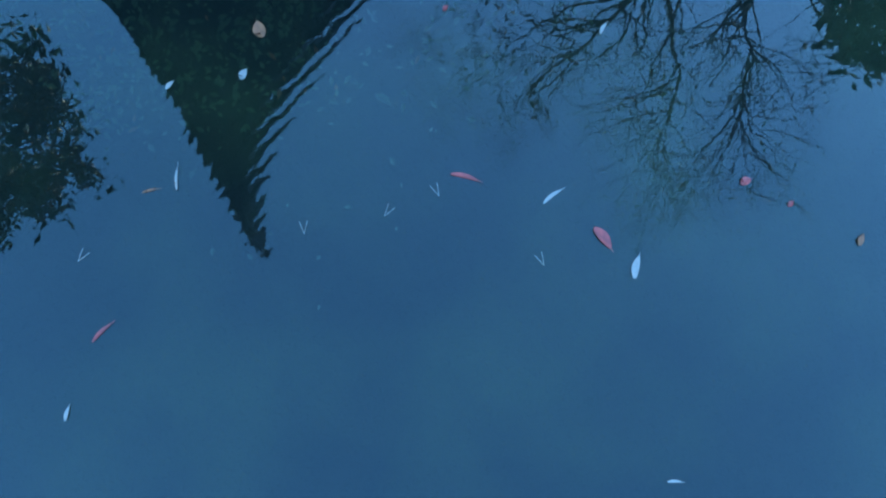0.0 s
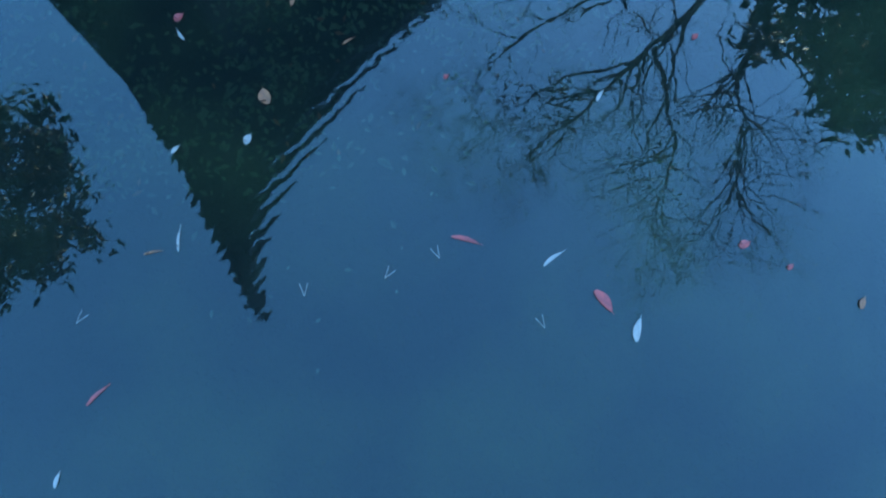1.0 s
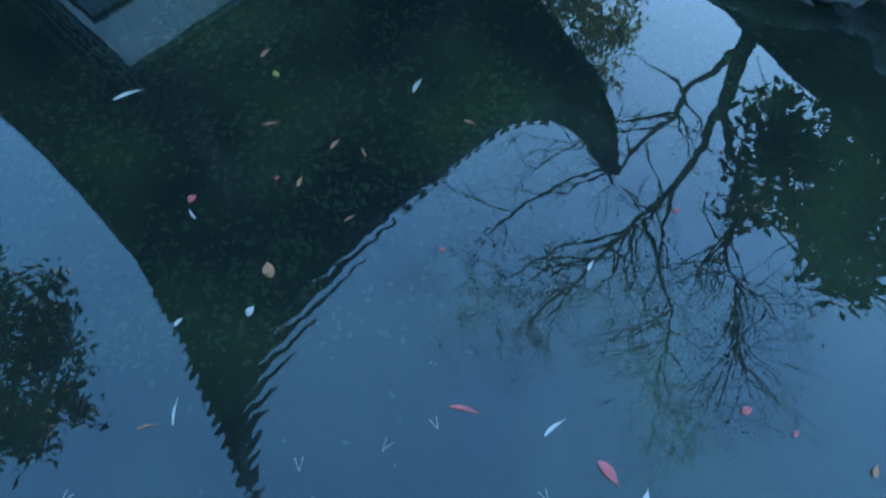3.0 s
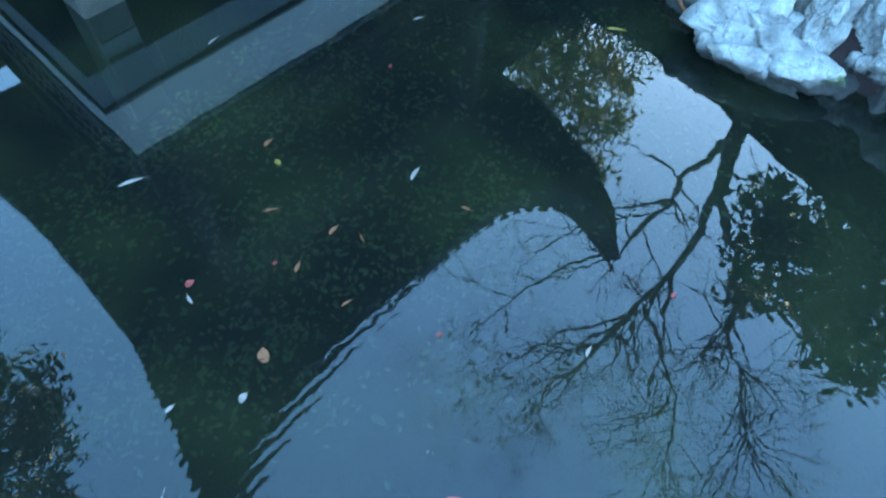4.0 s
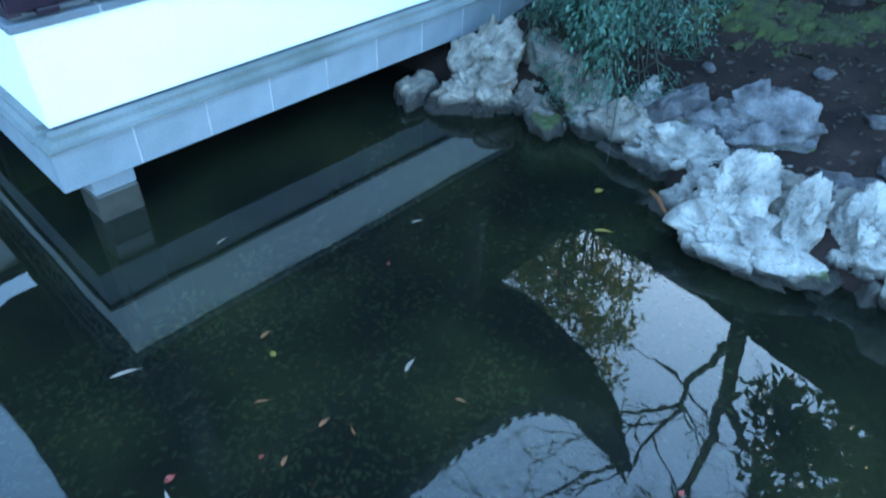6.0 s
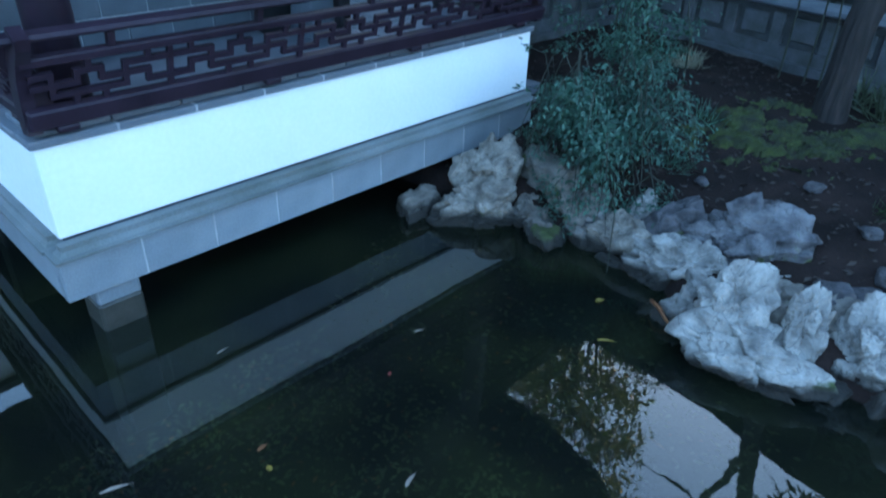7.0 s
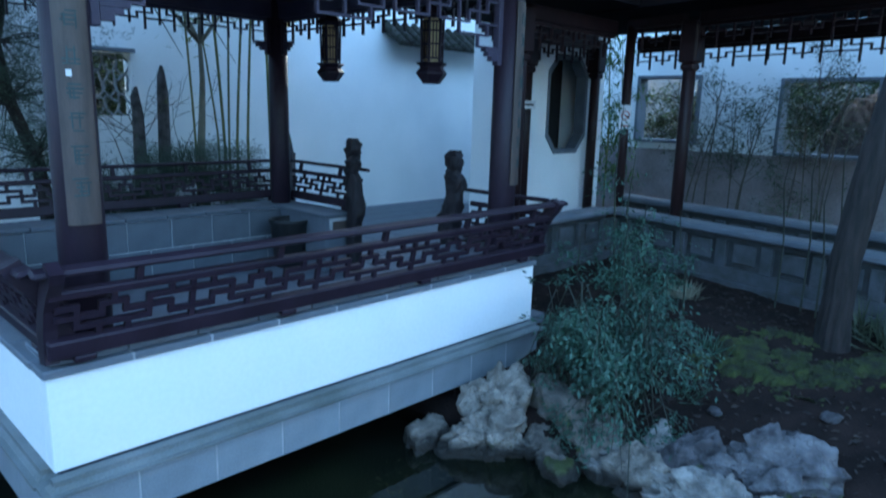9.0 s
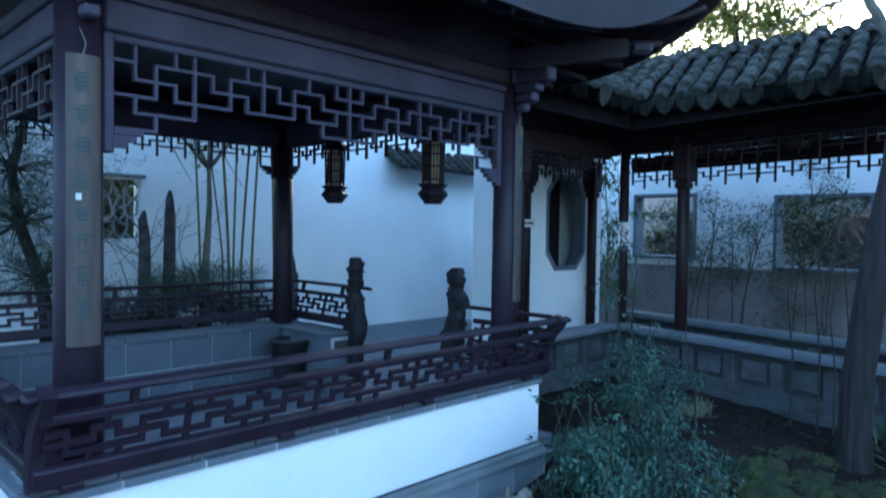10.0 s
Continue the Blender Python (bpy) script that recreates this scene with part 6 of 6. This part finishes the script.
def lantern(x, y, z):
    la = thing("palace_lantern", "six-sided dark wooden hanging lantern with a flared foot", "lantern", "hanging lanterns", (x, y, z))
    part("foot", ring6(bmesh.new(), [(0.0, 0.075), (0.015, 0.08), (0.02, 0.085), (0.075, 0.128), (0.085, 0.128), (0.125, 0.095), (0.135, 0.10), (0.155, 0.128), (0.165, 0.120), (0.168, 0.09)]), WOOD, la)
    body = part("body", ring6(bmesh.new(), [(0.169, 0.070), (0.50, 0.078)]), GLASS, la, "paper panes, amber with low sunlight put into their colour")
    for k in range(6):
        a = 2 * math.pi * (k + 0.5) / 6
        bm = bmesh.new()
        tube(bm, [(0.084 * math.cos(a), 0.084 * math.sin(a), 0.169), (0.092 * math.cos(a), 0.092 * math.sin(a), 0.50)], 0.011, 6)
        part("corner_bar", bm, WOOD, la)
        b = 2 * math.pi * (k + 1) / 6
        bm = bmesh.new()
        m = Matrix.Rotation(b, 4, "Z")
        for zz in (0.19, 0.30, 0.40, 0.47):
            box(bm, (0.066, -0.042, zz), (0.078, 0.042, zz + 0.014), m)
        for yy in (-0.016, 0.010):
            box(bm, (0.067, yy, 0.204), (0.077, yy + 0.007, 0.47), m)
        part("pane_lattice", bm, WOOD, body)
    part("crown", ring6(bmesh.new(), [(0.501, 0.10), (0.52, 0.125), (0.54, 0.12), (0.60, 0.06), (0.62, 0.03)]), WOOD, la)
    bm = bmesh.new()
    tube(bm, [(0, 0, 0.62), (0, 0, 2.955 - z)], 0.006, 6)
    part("hook", bm, METAL, la)


lantern(3.90, 5.30, 2.335)
lantern(3.90, 3.95, 2.305)


def carved_post(x, y, top, flip):
    bm = bmesh.new()
    prof = [(0.0, 0.0, 0.075, 0.085), (0.30, 0.0, 0.075, 0.085), (0.48, 0.0, 0.075, 0.085), (0.56, -0.03, 0.08, 0.10), (0.72, -0.015, 0.075, 0.11), (0.86, 0.02, 0.07, 0.10), (0.95, 0.035, 0.068, 0.075),
            (1.00, 0.03, 0.078, 0.09), (1.06, 0.025, 0.082, 0.098), (1.10, 0.02, 0.07, 0.07), (1.13, 0.015, 0.066, 0.066), (1.18, 0.015, 0.075, 0.078), (1.24, 0.015, 0.070, 0.072), (1.285, 0.012, 0.045, 0.045)]
    rows = []
    for z, o, w, d in prof:
        w, d = w * 0.85, d * 0.85
        rows.append([bm.verts.new((w * math.copysign(abs(math.cos(a)) ** 0.6, math.cos(a)), flip * o + d * math.copysign(abs(math.sin(a)) ** 0.6, math.sin(a)), z * (top - FLOOR) / 1.285)) for a in (2 * math.pi * k / 20 for k in range(20))])
    for a, b in zip(rows, rows[1:]):
        for k in range(20):
            bm.faces.new((a[k], a[(k + 1) % 20], b[(k + 1) % 20], b[k]))
    bm.faces.new(rows[0][::-1])
    bm.faces.new(rows[-1])
    bmesh.ops.subdivide_edges(bm, edges=[e for e in bm.edges if e.calc_length() > 0.02], cuts=2, use_grid_fill=True)
    for v in bm.verts:
        if v.co.z > 0.6:
            p = v.co * 16 + Vector((x, y, 0))
            v.co += Vector((v.co.x, v.co.y, 0)).normalized() * (0.030 * noise.noise(p) + 0.024 * noise.noise(p * 2.4))
    ob = obj("carved_post", bm, CARVED, True)
    ob.location = (x, y, FLOOR)
    tagged(ob, "dark carved newel post with a worn figure head beside the entrance", "carved post", "entrance posts")


CARVED = material("worn_carved_wood", (0.020, 0.015, 0.018), 0.6, (0.009, 0.007, 0.009), 9, 70, 0.4, spec=0.3)
carved_post(4.02, 5.10, 1.815, 1)
carved_post(4.02, 3.80, 1.780, -1)
st = thing("leaning_stick", "thin dark stick leaning against the carved entrance post", "stick")
bm = bmesh.new()
tube(bm, [(4.35, 4.35, FLOOR), (4.12, 3.86, 1.45)], 0.012, 8)
part("stick", bm, WOOD, st)
bn = thing("waste_bin", "round black plastic waste bin on the pavilion floor", "bin", "", (3.66, 5.68, FLOOR + 0.001))
bm = bmesh.new()
rows = [(0.0, 0.135), (0.02, 0.15), (0.43, 0.185), (0.45, 0.20), (0.48, 0.20), (0.48, 0.182), (0.42, 0.175), (0.03, 0.135)]
rr = [[bm.verts.new((r * math.cos(2 * math.pi * k / 28), r * math.sin(2 * math.pi * k / 28), z)) for k in range(28)] for z, r in rows]
for a, b in zip(rr, rr[1:]):
    for k in range(28):
        bm.faces.new((a[k], a[(k + 1) % 28], b[(k + 1) % 28], b[k]))
bm.faces.new(rr[0][::-1])
bm.faces.new(rr[-1])
BLACK = material("black_plastic", (0.008, 0.008, 0.009), 0.6, None, 6, 60, 0.03)
part("tub", bm, BLACK, bn, "", True)

# notices on the walk's posts
sg = thing("notice", "white card notice with a red prohibition ring on the corner post", "sign")
sg.matrix_basis = pose(7.297, 4.128, 2.07, 0, 0, -38)
card = part("card", boxes(((-0.07, -0.012, -0.14), (0.07, -0.004, 0.14)), bevel=0.002), PAPER, sg)
bm = bmesh.new()
tube(bm, [(0.048 * math.cos(2 * math.pi * k / 24), -0.015, 0.02 + 0.048 * math.sin(2 * math.pi * k / 24)) for k in range(25)], 0.006, 6)
tube(bm, [(-0.032, -0.015, 0.052), (0.032, -0.015, -0.012)], 0.005, 6)
part("ring", bm, RED, card, "red ring with a slanted bar")
part("text_bar", boxes(((-0.05, -0.0145, -0.112), (0.05, -0.0122, -0.094))), RED, card)
nl = thing("notice", "small white name plate on a post of the walk", "sign")
nl.matrix_basis = pose(6.88, 5.25, 2.19, 0, 0, -38)
plate = part("plate", boxes(((-0.10, -0.006, -0.05), (0.10, 0.004, 0.05)), bevel=0.002), PAPER, nl)
part("text_bar", boxes(((-0.075, -0.009, -0.012), (0.075, -0.0062, 0.012))), BLACK, plate)
jb = thing("ceiling_lamp_box", "small dark fixture under the walk's eave", "fixture")
part("box", boxes(((6.88, 2.05, 2.93), (6.96, 2.15, 3.00)), bevel=0.01), REDWOOD, jb)

# ---------------- on and in the water ----------------
PALE_LEAF = material("bleached_leaf", (0.30, 0.235, 0.19), 0.55, (0.20, 0.155, 0.125), 20, 90, 0.1)
RED_LEAF = material("red_leaf", (0.30, 0.045, 0.030), 0.55, (0.14, 0.022, 0.018), 30, 90, 0.1)
TAN_LEAF = material("tan_leaf", (0.24, 0.09, 0.028), 0.65, (0.13, 0.045, 0.016), 30, 90, 0.1)
GOLD_LEAF = material("golden_leaf", (0.26, 0.18, 0.02), 0.55, (0.14, 0.09, 0.015), 30, 90, 0.1)
SUNK = material("sunken_leaf", (0.235, 0.22, 0.11), 0.8, (0.055, 0.06, 0.034), 2.2, 60, 0.1, island=0.6)
SUNK_RED = material("sunken_red_leaf", (0.55, 0.20, 0.06), 0.8, (0.35, 0.08, 0.04), 8, 60, 0.1, island=0.4)


def float_leaf(x, y, length, width, turn, mat, label, curl=0.10, z=0.003):
    bm = bmesh.new()
    n = 10
    left, mid, right = [], [], []
    for i in range(n + 1):
        s = i / n
        w = width * math.sin(math.pi * min(1, s * 0.94 + 0.06)) ** 0.75 * (1 - 0.25 * s)
        bend = curl * length * math.sin(math.pi * s) * 0.6
        px = (s - 0.5) * length
        lift = 0.35 * curl * length * (2 * s - 1) ** 2
        left.append(bm.verts.new((px, w / 2 + bend, lift + 0.18 * w)))
        mid.append(bm.verts.new((px, bend, lift)))
        right.append(bm.verts.new((px, -w / 2 + bend, lift + 0.18 * w)))
    for i in range(n):
        bm.faces.new((left[i], mid[i], mid[i + 1], left[i + 1]))
        bm.faces.new((mid[i], right[i], right[i + 1], mid[i + 1]))
    bmesh.ops.solidify(bm, geom=list(bm.faces), thickness=0.0008)
    tube(bm, [(length * 0.48, 0, 0.002), (length * 0.62, 0.1 * length * curl, 0.002)], 0.0008, 5)
    bmesh.ops.remove_doubles(bm, verts=bm.verts, dist=0.00005)
    ob = obj("floating_leaf", bm, mat, True)
    ob.matrix_basis = pose(x, y, z, 0, 0, turn)
    tagged(ob, label, "leaf", "floating leaves")


PALE_L, RED_L = "narrow bleached white leaf floating on the pond", "slender red leaf floating on the pond"
for x, y, ln, w, a, mat, lab in (
        (1.220, 1.212, 0.075, 0.020, 18, PALE_LEAF, PALE_L), (0.408, 1.950, 0.105, 0.020, -18, PALE_LEAF, PALE_L), (1.887, 1.860, 0.060, 0.014, -20, PALE_LEAF, PALE_L),
        (0.607, -0.345, 0.076, 0.028, 30, PALE_LEAF, "broad bleached white leaf floating on the pond"), (0.584, -0.007, 0.078, 0.014, -9, PALE_LEAF, PALE_L),
        (0.432, 0.230, 0.092, 0.017, -60, RED_LEAF, RED_L), (0.596, -0.209, 0.085, 0.036, -98, RED_LEAF, "curled dark red leaf floating on the pond"),
        (1.051, -0.411, 0.038, 0.030, -20, RED_LEAF, "small round red leaf floating on the pond"), (1.099, -0.562, 0.025, 0.018, 0, RED_LEAF, "small round red leaf floating on the pond"),
        (0.318, 1.020, 0.058, 0.045, 65, TAN_LEAF, "cupped tan leaf floating on the pond"), (0.305, 1.420, 0.036, 0.030, 5, RED_LEAF, "small bright red leaf floating on the pond"),
        (0.268, 1.370, 0.045, 0.012, 80, PALE_LEAF, PALE_L), (-0.005, 1.085, 0.035, 0.016, 5, PALE_LEAF, "small bright white leaf floating on the pond"),
        (-0.189, 0.857, 0.078, 0.010, 44, PALE_LEAF, PALE_L), (-0.274, 0.884, 0.055, 0.008, -32, TAN_LEAF, "thin pale grass blade floating on the pond"),
        (-0.900, 0.572, 0.045, 0.014, 32, PALE_LEAF, PALE_L), (-0.667, 0.673, 0.080, 0.013, 0, RED_LEAF, RED_L), (0.210, -0.870, 0.048, 0.010, -48, PALE_LEAF, PALE_L),
        (2.501, 1.161, 0.085, 0.022, -52, GOLD_LEAF, "yellow leaf floating near the rocks"), (2.777, 1.374, 0.055, 0.040, -20, GOLD_LEAF, "yellow leaf floating near the rocks"),
        (1.096, 0.253, 0.045, 0.014, 14, PALE_LEAF, PALE_L), (0.436, 0.592, 0.060, 0.030, -80, SUNK, "dull green leaf drifting under the pond's surface"),
        (0.871, 1.638, 0.035, 0.028, 80, GOLD_LEAF, "golden leaf floating on the pond"), (0.909, 1.745, 0.05, 0.022, 10, TAN_LEAF, "thin tan leaf floating on the pond"),
        (0.704, 1.472, 0.060, 0.014, -30, TAN_LEAF, "thin tan leaf floating on the pond"), (0.812, 1.236, 0.050, 0.020, 10, TAN_LEAF, "thin tan leaf floating on the pond"),
        (0.616, 1.206, 0.045, 0.018, 30, TAN_LEAF, "thin tan leaf floating on the pond"), (0.865, 1.137, 0.045, 0.010, 70, TAN_LEAF, "thin tan leaf floating on the pond"),
        (0.569, 1.276, 0.022, 0.018, 0, RED_LEAF, "small bright red leaf floating on the pond"), (0.641, 0.972, 0.045, 0.010, -10, TAN_LEAF, "thin tan leaf floating on the pond"),
        (0.180, 0.950, 0.038, 0.028, 20, PALE_LEAF, "small pale broad leaf floating on the pond"), (0.540, 1.716, 0.060, 0.012, 20, SUNK, "dull green leaf drifting under the pond's surface"),
        (0.836, 1.949, 0.060, 0.014, 55, SUNK, "dull green leaf drifting under the pond's surface"), (1.571, 1.723, 0.030, 0.018, 40, RED_LEAF, "small bright red leaf floating on the pond"),
        (1.237, 0.953, 0.045, 0.014, -70, TAN_LEAF, "thin tan leaf floating on the pond"), (1.487, 0.167, 0.028, 0.020, 0, RED_LEAF, "small round red leaf floating on the pond"),
        (0.783, 0.657, 0.022, 0.018, 0, RED_LEAF, "small round red leaf floating on the pond"), (1.172, -0.800, 0.040, 0.022, 20, TAN_LEAF, "cupped tan leaf floating on the pond"),
        (1.108, 2.394, 0.060, 0.012, 10, PALE_LEAF, PALE_L), (2.05, 1.55, 0.045, 0.014, 60, SUNK, "dull green leaf drifting under the pond's surface")):
    float_leaf(x, y, ln, w, a, mat, lab, z=-0.03 if mat is SUNK else 0.003)


def needles(x, y, turn, mat=PALE_LEAF):
    t = thing("pine_needles", "pale forked pine needles floating on the pond", "needles", "floating needles", (x, y, 0.003))
    for k in range(2):
        bm = bmesh.new()
        a = radians(turn + (k - 0.5) * 34)
        tube(bm, [(0, 0, 0), (0.02 * math.cos(a), 0.02 * math.sin(a), 0.001), (0.042 * math.cos(a), 0.042 * math.sin(a), 0.0)], 0.0008, 5)
        part("needle", bm, mat, t)


for x, y, a in ((0.17, 0.323, 10), (-0.041, 0.458, 50), (0.407, -0.135, 70), (0.334, 0.247, 70), (-0.574, 0.881, 10)):
    needles(x, y, a)

# twig at the foot of the rocks
tw = thing("twig", "pale broken twig lying against the rocks at the waterline", "twig")
bm = bmesh.new()
tube(bm, [(2.92, 1.16, 0.05), (2.86, 1.08, 0.07), (2.83, 1.02, 0.04), (2.84, 0.97, 0.0)], [0.009, 0.012, 0.009, 0.004], 7)
part("stick", bm, TAN_LEAF, tw, "", True)

# leaf litter on the pond bed
rnd = random.Random(61)
places, bright = [], []
for k in range(11000):
    x, y = rnd.uniform(-0.4, 3.1), rnd.uniform(0.2, 3.2)
    s = shore(x, y)
    if s < 0.05 or rnd.random() > 0.02 + 0.98 * max(0, min(1, (y + 0.45 * x - 1.05) / 0.7)) * (0.65 + 0.9 * noise.noise(Vector((x * 1.6, y * 1.6, 3)))):
        continue
    z = ground_height(x, y) + 0.008
    row = (x, y, z, rnd.uniform(0.020, 0.060), rnd.uniform(0, 6.28), rnd.uniform(-0.25, 0.25), rnd.uniform(-0.3, 0.3))
    (bright if rnd.random() < 0.04 else places).append(row)
litter = leaf_mesh(places, SUNK, "leaf_litter", None, "grey-green and brown leaf litter sunk on the pond bed", 0.2, 0.5)
tagged(litter, "", "leaf litter", kind="stuff")
litter2 = leaf_mesh(bright, SUNK_RED, "leaf_litter", None, "scattered orange and red leaves sunk on the pond bed", 0.2, 0.4)
tagged(litter2, "", "leaf litter", kind="stuff")

# fallen leaves and twigs over the soil of the bank
places = []
for k in range(2600):
    x, y = rnd.uniform(3.2, 7.0), rnd.uniform(-0.8, 3.8)
    if shore(x, y) > -0.15:
        continue
    places.append((x, y, ground_height(x, y) + 0.006, rnd.uniform(0.025, 0.07), rnd.uniform(0, 6.28), rnd.uniform(-0.4, 0.4), rnd.uniform(-0.6, 0.6)))
SOIL_LEAF = material("brown_fallen_leaf", (0.045, 0.030, 0.022), 0.85, (0.020, 0.014, 0.011), 5, 60, 0.1, island=0.6)
tagged(leaf_mesh(places, SOIL_LEAF, "fallen_leaves", None, "brown fallen leaves scattered over the bank soil", 0.3, 0.45), "", "fallen leaves", kind="stuff")
